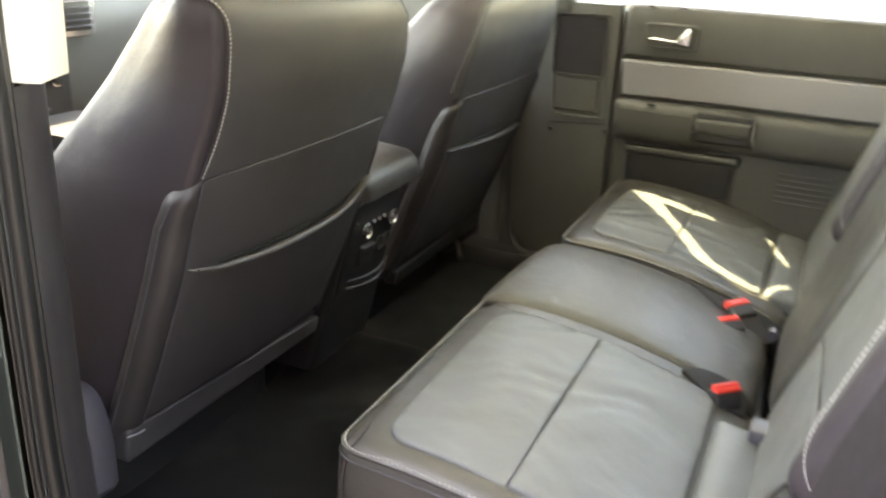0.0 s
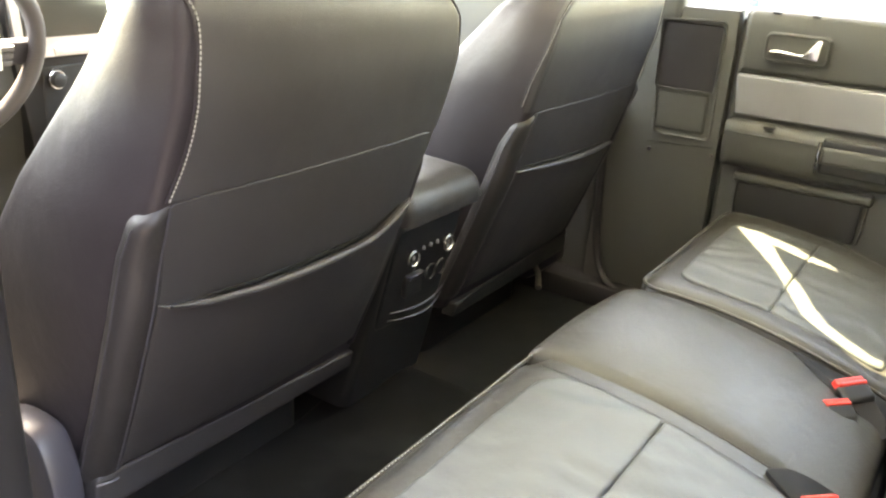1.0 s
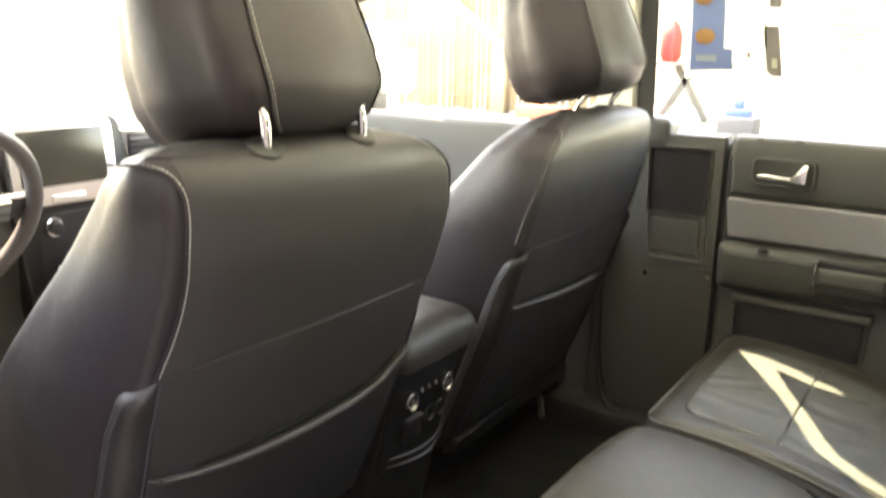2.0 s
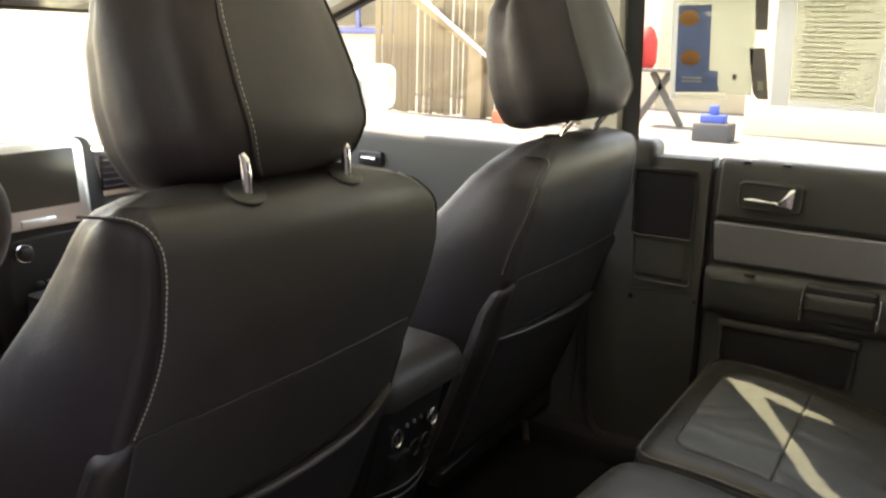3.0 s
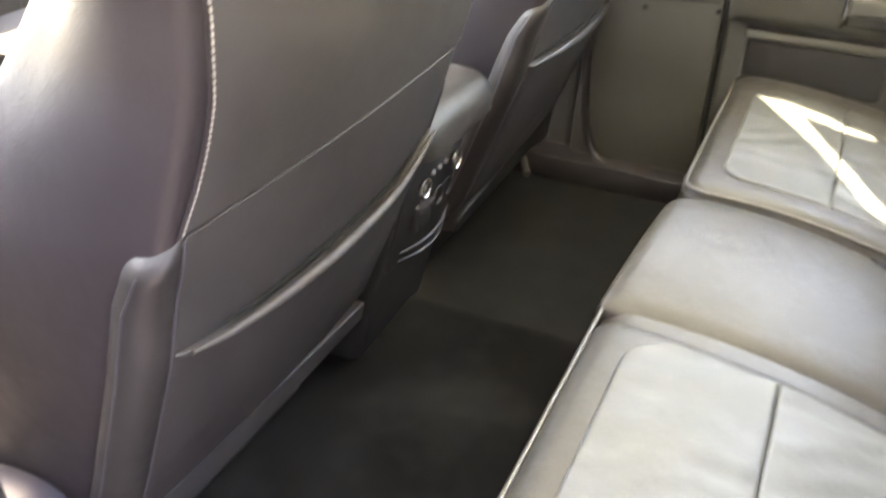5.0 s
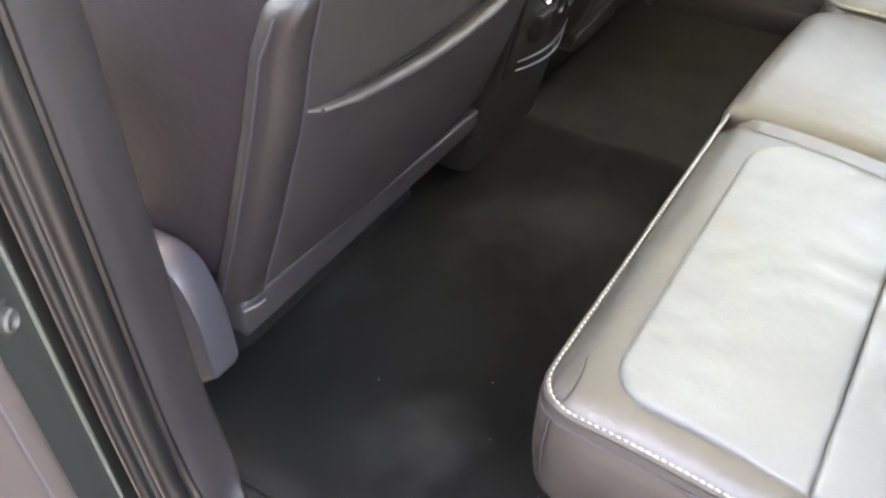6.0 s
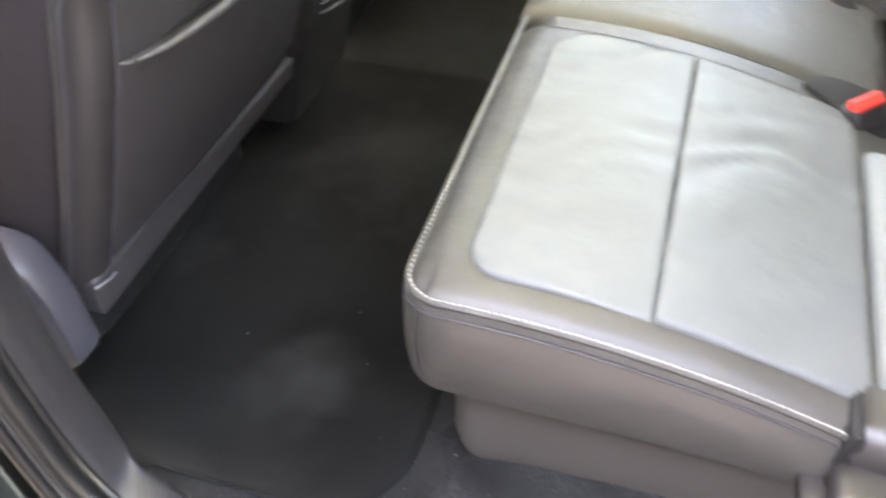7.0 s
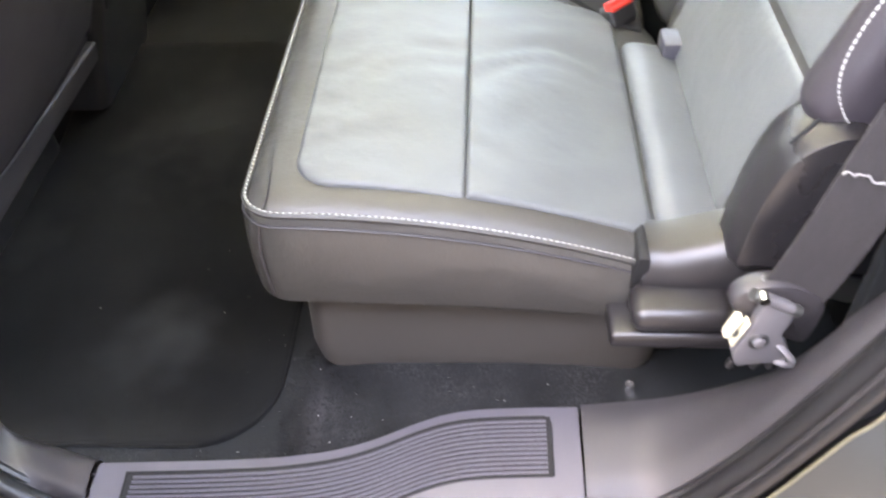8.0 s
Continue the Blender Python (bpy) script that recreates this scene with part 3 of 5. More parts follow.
# ---- centre console ----
console = thing("centre_console", (0.03, 0.7, 0.53), "black centre console with padded black armrest lid", "console")


def con_y(z):
    return 0.333 - 0.24 * (z - 0.828)


rows = []
for z, s in ((0.535, 0.0), (0.62, 0.0), (0.70, 0.004), (0.80, 0.008), (0.88, 0.010), (0.928, 0.012)):
    rows.append(ring_xy(-0.108 + s, 0.130 - s, con_y(z), 1.22, z, 0.018))
part("console_body", loft(rows), PLASTIC, console)
lid = pad(lambda x, y, h: Vector((x, y, 0.981 + h - 0.08 * max(0.0, 0.36 - y))), -0.124, 0.114, 0.272, 0.66, 0.03, 0.045, 0.040, 0.018, (8, 10))
lid = part("armrest_lid", lid, LEATHER, console, "padded black leather armrest lid")
part("lid_rim", tube(smooth_path([(-0.118, 0.50, 0.930), (-0.120, 0.33, 0.928), (-0.110, 0.286, 0.922), (0.0, 0.278, 0.920), (0.110, 0.286, 0.922), (0.120, 0.33, 0.928), (0.118, 0.5, 0.930)]), 0.006, 8), PLASTIC, lid)
panel = part("rear_panel", pad(lambda x, z, h: Vector((x, con_y(z) - 0.004 - h, z)), -0.080, 0.110, 0.690, 0.895, 0.02, 0.006, 0.004, 0.008, (6, 6)), PLASTIC, console, "black rear control panel")
for x in (-0.028, 0.080):
    y = con_y(0.828) - 0.006
    knob = part("knob", loft([[Vector((x + r * math.cos(a), y - d, 0.828 + r * math.sin(a))) for a in np.linspace(0, 2 * math.pi, 25)[:-1]] for d, r in ((0, 0.0135), (0.005, 0.0125), (0.006, 0.0095), (0.0045, 0.008), (0.0045, 0.002))]), PLASTIC, console)
    part("knob_mark", block(x - 0.001, x + 0.0015, y - 0.0075, y - 0.004, 0.826, 0.8335, 0.0005), BRUSHED, knob)
    ring = [Vector((x + 0.0145 * math.cos(a), y - 0.006, 0.828 + 0.0145 * math.sin(a))) for a in np.linspace(0, 2 * math.pi, 25)]
    part("knob_ring", tube(ring, 0.0027, 8), LEVER, knob, "chrome ring")
for i in range(3):
    x = 0.004 + 0.021 * i
    part("button", block(x, x + 0.0035, con_y(0.838) - 0.009, con_y(0.838), 0.835, 0.842, 0.001), BRUSHED, console)
part("socket_cover", block(-0.030, 0.020, con_y(0.775) - 0.012, con_y(0.775), 0.748, 0.792, 0.004), PLASTIC, console)
part("socket_mark", block(-0.012, 0.002, con_y(0.765) - 0.0135, con_y(0.765), 0.758, 0.768, 0.001), STEEL, console)
part("socket_tab", block(-0.028, 0.018, con_y(0.788) - 0.016, con_y(0.788), 0.783, 0.791, 0.002), GREY_PLASTIC, console)
for x in (0.052, 0.084):
    ring = [Vector((x + 0.014 * math.cos(a), con_y(0.775) - 0.007, 0.775 + 0.014 * math.sin(a))) for a in np.linspace(0, 2 * math.pi, 21)]
    part("outlet_ring", tube(ring, 0.0025, 6), PLASTIC, console)
for z, bow in ((0.724, 0.012), (0.708, 0.016)):
    arc = [(-0.052 + 0.164 * t, con_y(z) - 0.008 - bow * math.sin(math.pi * t), z - 0.006 * math.sin(math.pi * t)) for t in np.linspace(0, 1, 13)]
    part("tray_rib", tube(arc, [0.0012 + 0.0012 * math.sin(math.pi * k / 12) for k in range(13)], 6), GREY_PLASTIC, console)

# ---- rear bench ----


def bench_z(y):
    return 0.812 - 0.52 * min(0.0, y + 0.02) ** 2


def wrinkle(x, y, amount):
    n = noise.noise(Vector((x * 21 + y * 7 + 1.2 * noise.noise(Vector((x * 9, y * 9, 3.0))), y * 4.5, 1.7)))
    m = noise.noise(Vector((x * 60 - y * 20, y * 16, 4.1)))
    return amount * ((1 - abs(n) * 2.2) * 1.1 + 0.14 * m + 0.8 * wavy(x, y, 2.0, 8))


def on_bench(lift, crown=0.0, xc=0.0, hw=1.0, folds=0.0, seed=0.0):
    return lambda x, y, h: Vector((x, y, bench_z(y) + lift + h + crown * (1 - ((x - xc) / hw) ** 2) + (wrinkle(x + seed, y, folds) * max(0.0, 1 + h / 0.004) if folds else 0)))


def rear_cushion(owner, x0, x1, inset, strip):
    def shape(x, y, h):
        k = min(1.0, max(0.0, (-h - 0.024) / 0.098))
        crease = 0.0035 * math.sin(math.pi * min(1.0, 1.3 * k)) * (wavy(y * 1.6, k * 0.25, x0, 9) + 0.8 * wavy(y * 3 + 0.15 * k, k * 0.4, x0 + 4, 9) * max(0.0, min(1.0, (-y - 0.15) / 0.15)))
        return Vector((x + crease * (1 if x > (x0 + x1) / 2 else -1), y, (bench_z(y) + max(h, -0.024)) * (1 - k) + (0.690 + 0.05 * min(0.0, y + 0.02) - 0.004 * math.sin(9 * y)) * k))

    body = part("seat_cushion", pad(shape, x0, x1, -0.445, 0.022, (0.03, 0.03, 0.04, 0.045), 0.034, 0.024, 0.098, (16, 16), rim=0.005), BENCH_LEATHER, owner)
    a, b = inset
    front = pad(on_bench(0.003, 0.004, (a + b) / 2, 0.21, 0.0028, x0), a, b, -0.1925, -0.029, (0.004, 0.004, 0.056, 0.038), 0.0055, 0.0036, 0.008, (44, 40))
    part("front_panel", front, INSET_LEATHER, owner, "lighter grey leather centre panel, softly creased")
    rear = pad(on_bench(0.003, 0.004, (a + b) / 2, 0.21, 0.0027, x0 + 3), a, b, -0.376, -0.1931, (0.02, 0.02, 0.004, 0.004), 0.0055, 0.0036, 0.008, (44, 40))
    part("rear_panel", rear, INSET_LEATHER, owner, "lighter grey leather centre panel, softly creased")
    rise = lambda x, y, h: Vector((x, y, bench_z(y) + 0.011 + 0.020 * (1 - math.exp((y + 0.381) / 0.04)) + h + wrinkle(x + 5, y, 0.0012)))
    part("rear_bolster", pad(rise, strip[0], strip[1], -0.506, -0.381, 0.012, 0.026, 0.012, 0.04, (24, 14)), INSET_LEATHER, owner, "pillowy grey leather roll along the cushion rear")
    return body


def edge_run(x0, x1, y_front, back_y, both=False):
    """The sewn line along the outer rim of a cushion."""
    def p(x, y):
        return Vector((x, y, bench_z(y) - 0.0085))
    run = [p(x0 + 0.004, y) for y in np.linspace(back_y, y_front - 0.045, 14)]
    run += [p(x0 + 0.004 + 0.034 * (1 - math.cos(t)), y_front - 0.045 + 0.038 * math.sin(t)) for t in np.linspace(0.2, math.pi / 2, 7)]
    run += [p(x, y_front - 0.0065 - (0.0 if both else 0.020 * min(1.0, max(0.0, (x + 0.17) / 0.30)))) for x in np.linspace(x0 + 0.05, x1 - 0.04, 24)]
    if both:
        run += [p(x1 - 0.038 + 0.034 * math.sin(t), y_front - 0.0445 + 0.038 * math.cos(t)) for t in np.linspace(0.2, math.pi / 2, 7)]
        run += [p(x1 - 0.004, y) for y in np.linspace(y_front - 0.05, back_y, 14)]
    return run


def sewn(run, owner):
    part("edge_piping", tube(run, 0.0032, 6), BENCH_LEATHER, owner)
    mid_x, mid_y = sum(q.x for q in run) / len(run), -0.2
    low = [q + Vector((q.x - mid_x, q.y - mid_y, 0)).normalized() * 0.0042 + Vector((0, 0, -0.0125)) for q in run]
    part("welt_seam", tube(low, 0.0016, 6), LEATHER, owner)
    part("stitching", stitches([q + Vector((0.001, -0.001, 0.0022)) for q in run], 0.0046, 0.0015, 0.00085), THREAD, owner, "pale contrast stitching")


def seat_frame(lean_y=-0.466, lean=0.33, lift=0.0):
    n = Vector((0, 1, lean)).normalized()
    return lambda x, v, h: Vector((x, lean_y - lean * v, 0.775 + v)) + n * (h + lift)


def rear_backrest(owner, x0, x1, a, b):
    body = part("backrest", pad(seat_frame(lift=0.010), x0, x1, -0.07, 0.60, 0.05, 0.055, 0.045, 0.10, (12, 14)), BENCH_LEATHER, owner)
    for v0, v1 in ((-0.04, 0.118), (0.121, 0.52)):
        part("backrest_panel", pad(seat_frame(lift=0.013), a, b, v0, v1, 0.010, 0.016, 0.007, 0.010, (12, 10)), BACKREST_LEATHER, owner)
    bol = part("side_bolster", pad(seat_frame(lift=0.042), x0 - 0.005, x0 + 0.060, 0.112, 0.585, 0.030, 0.030, 0.026, 0.08, (5, 14)), SIDE_LEATHER, owner, "dark rolled side bolster")
    run = smooth_path([(x0 - 0.0055, y, z) for y, z in ((-0.528, 0.886), (-0.502, 0.911), (-0.487, 0.933), (-0.480, 0.954), (-0.479, 0.974), (-0.483, 0.998), (-0.490, 1.021), (-0.508, 1.08), (-0.540, 1.18), (-0.580, 1.30))], 6)
    part("stitching", stitches(run, 0.0044, 0.0012, 0.0009), THREAD, bol, "pale contrast stitching")


bench = thing("rear_bench_seat", (-0.24, -0.2, 0.55), "charcoal leather rear bench with lighter grey panels beside open door", "car seat", "rear seats")
rear_cushion(bench, -0.650, -0.168, (-0.614, -0.200), (-0.644, -0.262))
def on_middle(x, y, h):
    set_back = 0.020 * min(1.0, max(0.0, (x + 0.17) / 0.30)) * min(1.0, max(0.0, (y + 0.25) / 0.25))
    return on_bench(0.001, 0.012, 0.0, 0.17)(x, y, h) - Vector((0, set_back, 0))


mid = part("middle_cushion", pad(on_middle, -0.166, 0.166, -0.43, 0.026, (0.02, 0.02, 0.05, 0.012), 0.030, 0.015, 0.09, (12, 14)), BENCH_LEATHER, bench)
valley = lambda x, y, h: Vector((x, y - 0.003, bench_z(y) + h - 0.0035 - 0.6 * max(0.0, y + 0.010) ** 1.0))
part("seam_band", pad(valley, -0.196, -0.140, -0.40, 0.018, 0.006, 0.010, 0.004, 0.02, (6, 24)), BENCH_LEATHER, bench)
for x, r in ((-0.186, 0.0012), (-0.154, 0.0012)):
    part("seam_piping", tube([valley(x + 0.004 * math.sin(5 * y), y, 0.0004) for y in np.linspace(0.008, -0.395, 22)], r, 6), LEATHER, mid)
part("tag", block(-0.164, -0.154, -0.025, -0.022, 0.806, 0.8078, 0.0006), TAG, mid, "tiny pale sewn tag")
sewn(edge_run(-0.650, 0.16, 0.024, -0.362), bench)
for corner in ((-0.6445, 0.0005), ):
    part("corner_seam", tube(smooth_path([(corner[0], corner[1], 0.790), (-0.6487, 0.0030, 0.76), (-0.6487, 0.0030, 0.73), (-0.6465, 0.0012, 0.694)], 5), 0.0016, 6), LEATHER, bench)
part("corner_seam", tube(smooth_path([(-0.6405, -0.004, bench_z(0) - 0.0075), (-0.628, -0.008, bench_z(0) - 0.0015), (-0.606, -0.007, bench_z(0) + 0.0002), (-0.590, -0.003, bench_z(0) - 0.001)], 5), 0.0011, 6), LEATHER, bench)
base = [ring_xy(-0.630 + s, 0.165, -0.405, -0.016 - s, z, 0.03, side=-0.006) for z, s in ((0.545, 0.010), (0.550, 0.004), (0.58, 0.0), (0.66, 0.002), (0.70, 0.004), (0.72, 0.01))]
part("seat_base", loft(base), SKIRT, bench, "charcoal vinyl skirt under the cushion")
rear_backrest(bench, -0.650, -0.170, -0.575, -0.235)
part("middle_backrest", pad(seat_frame(lift=0.012), -0.166, 0.166, -0.07, 0.58, 0.04, 0.05, 0.04, 0.10, (8, 12)), BENCH_LEATHER, bench)

single = thing("single_rear_seat", (0.45, -0.2, 0.55), "charcoal leather single rear seat beside far door", "car seat", "rear seats")
rear_cushion(single, 0.186, 0.728, (0.240, 0.640), (0.25, 0.66))
sewn(edge_run(0.186, 0.728, 0.024, -0.40, True), single)
base = [ring_xy(0.19, 0.71, -0.43, -0.016, z, 0.03) for z in (0.545, 0.72)]
part("seat_base", loft(base), BENCH_LEATHER, single)
rear_backrest(single, 0.186, 0.728, 0.25, 0.65)
single.location.y -= 0.020


# ---- buckles and belt ----
def buckle(at, turn, tilt, label, flare=1.0):
    ob = thing("seat_buckle", at, label, "seat buckle", "seat buckles")
    m = pose(*at, tilt, 0, turn) @ Matrix.Scale(flare, 4)
    body = moved(pad(lambda u, v, h: Vector((u, v, h + 0.012)), -0.025, 0.025, 0.002, 0.034, 0.010, 0.008, 0.006, 0.020, (5, 6)), m)
    part("buckle_body", body, RUBBER, ob)
    button = moved(pad(lambda u, v, h: Vector((u, 0.034 + 0.007 + h, v)), -0.023, 0.023, -0.001, 0.0105, 0.003, 0.003, 0.002, 0.009, (3, 3)), m)
    part("release_button", button, RED, ob, "bright red release button")
    top = moved(pad(lambda u, v, h: Vector((u, v, h + 0.0135)), -0.0225, 0.0225, 0.027, 0.0335, 0.003, 0.003, 0.002, 0.004, (3, 3)), m)
    part("button_top", top, RED, ob)
    stalk = moved(loft([[Vector((x * w, y, z)) for x, z in ((-1, -0.006), (1, -0.006), (1, 0.008), (-1, 0.008))] for y, w in ((0.008, 0.019), (-0.020, 0.017), (-0.05, 0.015))]), m)
    part("stalk", stalk, WEBBING, ob)
    return ob


buckle((-0.200, -0.392, 0.734), -45, 62, "black seat buckle with red button sunk beside grey cushion", 0.98)
buckle((0.098, -0.386, 0.752), -38, 28, "black seat buckle with red button in a black trough", 1.10)
buckle((0.040, -0.374, 0.748), -45, 28, "black seat buckle with red button under its neighbour", 0.90)


def trough(points):
    surface = lambda u, v, t: Vector((u, v, bench_z(v) + 0.010 * max(0.0, 1 - (u / 0.17) ** 2) + t))
    part("buckle_trough", slab(rounded(ccw(points), 0.010, 3), surface, -0.03, 0.005, 0.004), TROUGH_AND_GAP_SHADE, bench, "black trough round the buckles")


trough([(-0.174, -0.313), (-0.146, -0.338), (-0.136, -0.365), (-0.132, -0.402), (-0.160, -0.420), (-0.210, -0.418), (-0.214, -0.372), (-0.190, -0.343)])
trough([(0.150, -0.270), (0.163, -0.331), (0.178, -0.380), (0.176, -0.446), (0.075, -0.455), (0.093, -0.417), (0.078, -0.373), (0.109, -0.316)])
part("anchor_pin", tube([(0.062, -0.432, 0.751), (0.076, -0.434, 0.753)], 0.010, 12), GREY_PLASTIC, bench, "round grey pin end beside the buckles")
part("anchor_block", block(-0.300, -0.256, -0.484, -0.428, 0.740, 0.768, 0.006), GREY_PLASTIC, bench, "grey plastic anchor block between the cushions")

# hinge covers on the outer side of the bench
prof = [(-0.598, 0.754), (-0.634, 0.7565), (-0.647, 0.752), (-0.656, 0.742), (-0.661, 0.729), (-0.663, 0.716), (-0.662, 0.700), (-0.661, 0.668), (-0.606, 0.662), (-0.604, 0.70)]
rows = []
for y, top, out in ((-0.338, 0.676, 0.004), (-0.343, 0.690, 0.002), (-0.350, 0.704, 0.0), (-0.357, 0.722, 0.0), (-0.362, 0.742, 0.002), (-0.367, 0.764, 0.003), (-0.373, 0.780, 0.002), (-0.386, 0.792, 0.0), (-0.42, 0.802, 0.0), (-0.44, 0.806, 0.0), (-0.48, 0.83, 0.0)):
    rise = 0.32 * max(0.0, -0.385 - y)
    rows.append([Vector((x + out, y, min(z + rise, top - 0.15 * (-0.595 - x)) if z > 0.69 else min(z, top - 0.008))) for x, z in prof])
part("hinge_cover", loft(rows), COVER, bench, "moulded charcoal plastic hinge cover")
# solid black slab paints the shade of the gap between cushion and cover
part("cover_gap_shade", slab(rounded(ccw([(-0.352, 0.700), (-0.364, 0.700), (-0.368, 0.740), (-0.367, 0.756), (-0.357, 0.757), (-0.352, 0.740)]), 0.003, 3), lambda u, v, t: Vector((t, u, v)), -0.604, -0.6535, 0.002), TROUGH_AND_GAP_SHADE, bench, "black slab standing in for gap shade before the hinge cover")
part("release_lever", block(-0.698, -0.650, -0.446, -0.350, 0.698, 0.727, 0.0130, 5), COVER, bench, "black plastic seat release lever")
part("seat_rail", block(-0.697, -0.630, -0.480, -0.332, 0.676, 0.697, 0.006, 3), COVER, bench)
part("frame_box", block(-0.600, 0.165, -0.440, -0.31, 0.545, 0.690, 0.01), PLASTIC, bench)
arch = rounded([(-0.432, 0.755), (-0.438, 0.835), (-0.455, 0.894), (-0.498, 0.922), (-0.545, 0.900), (-0.575, 0.82), (-0.575, 0.74)], [0.02, 0.04, 0.03, 0.03, 0.03, 0.03, 0.02])
part("pivot_cover", slab(arch, lambda u, v, t: Vector((t, u, v)), -0.600, -0.676, 0.020), COVER, bench, "rounded black plastic pivot cover")
part("cover_seam", tube([(-0.655, -0.4585, 0.8945), (-0.650, -0.472, 0.9070), (-0.642, -0.486, 0.9155)], 0.0014, 6), CARPET, bench)
part("foot_bolt", tube([(-0.660, -0.373, 0.546), (-0.659, -0.370, 0.568)], 0.005, 8), LEVER, bench, "bright floor bolt")

belt = thing("seat_belt", (-0.72, -0.46, 0.69), "black seat belt with zinc anchor bracket on the sill", "seat belt")
run = smooth_path([(-0.729, -0.464, 0.79), (-0.728, -0.473, 0.808), (-0.726, -0.487, 0.86), (-0.722, -0.500, 0.914), (-0.717, -0.530, 1.03), (-0.712, -0.585, 1.2), (-0.70, -0.63, 1.4)], 5)
wide = Vector((0.15, 0.79, 0.61))
part("webbing", strap(run, wide, 0.054, 0.003), WEBBING, belt)
i = next(k for k, p in enumerate(run) if p.z > 0.913)
across = (wide - (run[i + 1] - run[i]).normalized() * wide.dot((run[i + 1] - run[i]).normalized())).normalized()
random.seed(9)
fray = [run[i] + across * 0.027 * k + Vector((-0.003, 0.001 * random.uniform(-1, 1), 0.003 * random.uniform(-1, 1))) for k in np.linspace(-1, 1, 15)]
part("webbing_seam", tube(fray, [0.0008 + 0.0006 * random.random() for k in fray], 6), FRAYED, belt, "frayed pale stitching across the webbing")
edge = run[1] + across * 0.026 + Vector((-0.002, 0, 0))
part("webbing_seam", tube([edge + Vector((0, 0.002 * math.sin(k * 2.3), 0.004 * k)) for k in range(5)], 0.0009, 6), FRAYED, belt)


def side_on(points, r):
    return rounded(ccw(points), r), lambda u, v, t: Vector((t, u, v))


shell, fn = side_on([(-0.416, 0.786), (-0.424, 0.800), (-0.441, 0.809), (-0.465, 0.809), (-0.492, 0.796), (-0.500, 0.782), (-0.498, 0.752), (-0.493, 0.732), (-0.465, 0.742), (-0.432, 0.760)], 0.012)
part("anchor_shell", slab(shell, fn, -0.712, -0.735, 0.007), PILLAR_PLASTIC, belt, "worn dark plastic anchor shell")
plate, fn = side_on([(-0.440, 0.802), (-0.468, 0.788), (-0.4655, 0.768), (-0.463, 0.752), (-0.474, 0.738), (-0.476, 0.724), (-0.463, 0.718), (-0.433, 0.713), (-0.426, 0.731), (-0.436, 0.762)], 0.007)
bracket = part("bracket", slab(plate, fn, -0.736, -0.748, 0.0018), STEEL, belt, "zinc-plated steel anchor bracket")
part("pin", tube([(-0.745, -0.434, 0.803), (-0.745, -0.464, 0.788)], 0.0050, 12), STEEL, bracket)
for y, z in ((-0.431, 0.8045), (-0.467, 0.7865)):
    part("pin_knob", tube([(-0.745, y + 0.003, z + 0.0015), (-0.745, y - 0.003, z - 0.0015)], 0.0056, 10), DARK_STEEL, bracket)
part("pin_head", tube([(-0.746, -0.436, 0.806), (-0.754, -0.436, 0.806)], 0.0045, 8), CHROME, bracket)
part("curl", tube(smooth_path([(-0.746, -0.463, 0.742), (-0.752, -0.470, 0.738), (-0.755, -0.476, 0.731), (-0.752, -0.474, 0.723), (-0.746, -0.466, 0.720)], 4), 0.0034, 8), STEEL, bracket)
disc = lambda y, z, rows: loft([[Vector((-0.747 - d, y + r * math.cos(a), z + r * math.sin(a))) for a in np.linspace(0, 2 * math.pi, 17)[:-1]] for d, r in rows])
part("bolt", disc(-0.445, 0.749, ((0, 0.0095), (0.0025, 0.0090), (0.0030, 0.0070), (0.0015, 0.0065))), PLASTIC, bracket)
part("bolt_head", disc(-0.445, 0.749, ((0.001, 0.0058), (0.0045, 0.0050), (0.0060, 0.0020))), STEEL, bracket)
bracket.location.z += 0.006
for y, z, w, n in ((-0.4215, 0.7690, 0.0030, 0.0130), (-0.4290, 0.7605, 0.0014, 0.0165)):
    clip = part("wire_clip", moved(block(-0.005, 0.005, -w, w, -n, n, 0.0015), pose(-0.742, y, z, 16, 0, 0)), CLIP, belt, "cream plastic connector")
part("clip_slot", moved(block(-0.006, 0.006, -0.0016, 0.0016, -0.003, 0.003, 0.0005), pose(-0.7425, -0.424, 0.764, 16, 0, 0)), PLASTIC, belt)
for k in range(5):
    a = Vector((-0.742 + 0.003 * (k % 2), -0.432 - 0.008 * k, 0.722))
    part("wire", tube(smooth_path([a, a + Vector((0.001, 0.002 - 0.003 * (k % 3), -0.010)), a + Vector((0.006, -0.004 + 0.004 * (k % 2), -0.018))], 4), [0.0034, 0.0036, 0.0036, 0.0034, 0.0034, 0.0032, 0.0030, 0.0024, 0.0012], 6), RUBBER, belt)
structure("quarter_inner", block(-0.700, -0.682, -2.3, -0.548, 0.45, 1.22, 0.004), CARPET, "black carpeted rear quarter lining", "trim")

# ---- floor, sills and the near door frame ----


def floor_z(x, y):
    hump = 0.042 / (1 + math.exp((-0.075 - x) * 32)) / (1 + math.exp((x - 0.108) * 110))
    riser = 0.058 / (1 + math.exp((y + 0.005) * 70))
    return 0.494 + max(hump, riser) + 0.0022 * wavy(x, y, 0, 12)


bm = bmesh.new()
gx, gy = [-0.80 + 0.0125 * i for i in range(127)], [-0.62 + 0.02 * i for i in range(118)]
vs = [[bm.verts.new((x, y, floor_z(x, y))) for y in gy] for x in gx]
for i in range(len(gx) - 1):
    for j in range(len(gy) - 1):
        bm.faces.new((vs[i][j], vs[i + 1][j], vs[i + 1][j + 1], vs[i][j + 1]))
structure("floor", bm, CARPET, "black carpeted car floor", "floor")
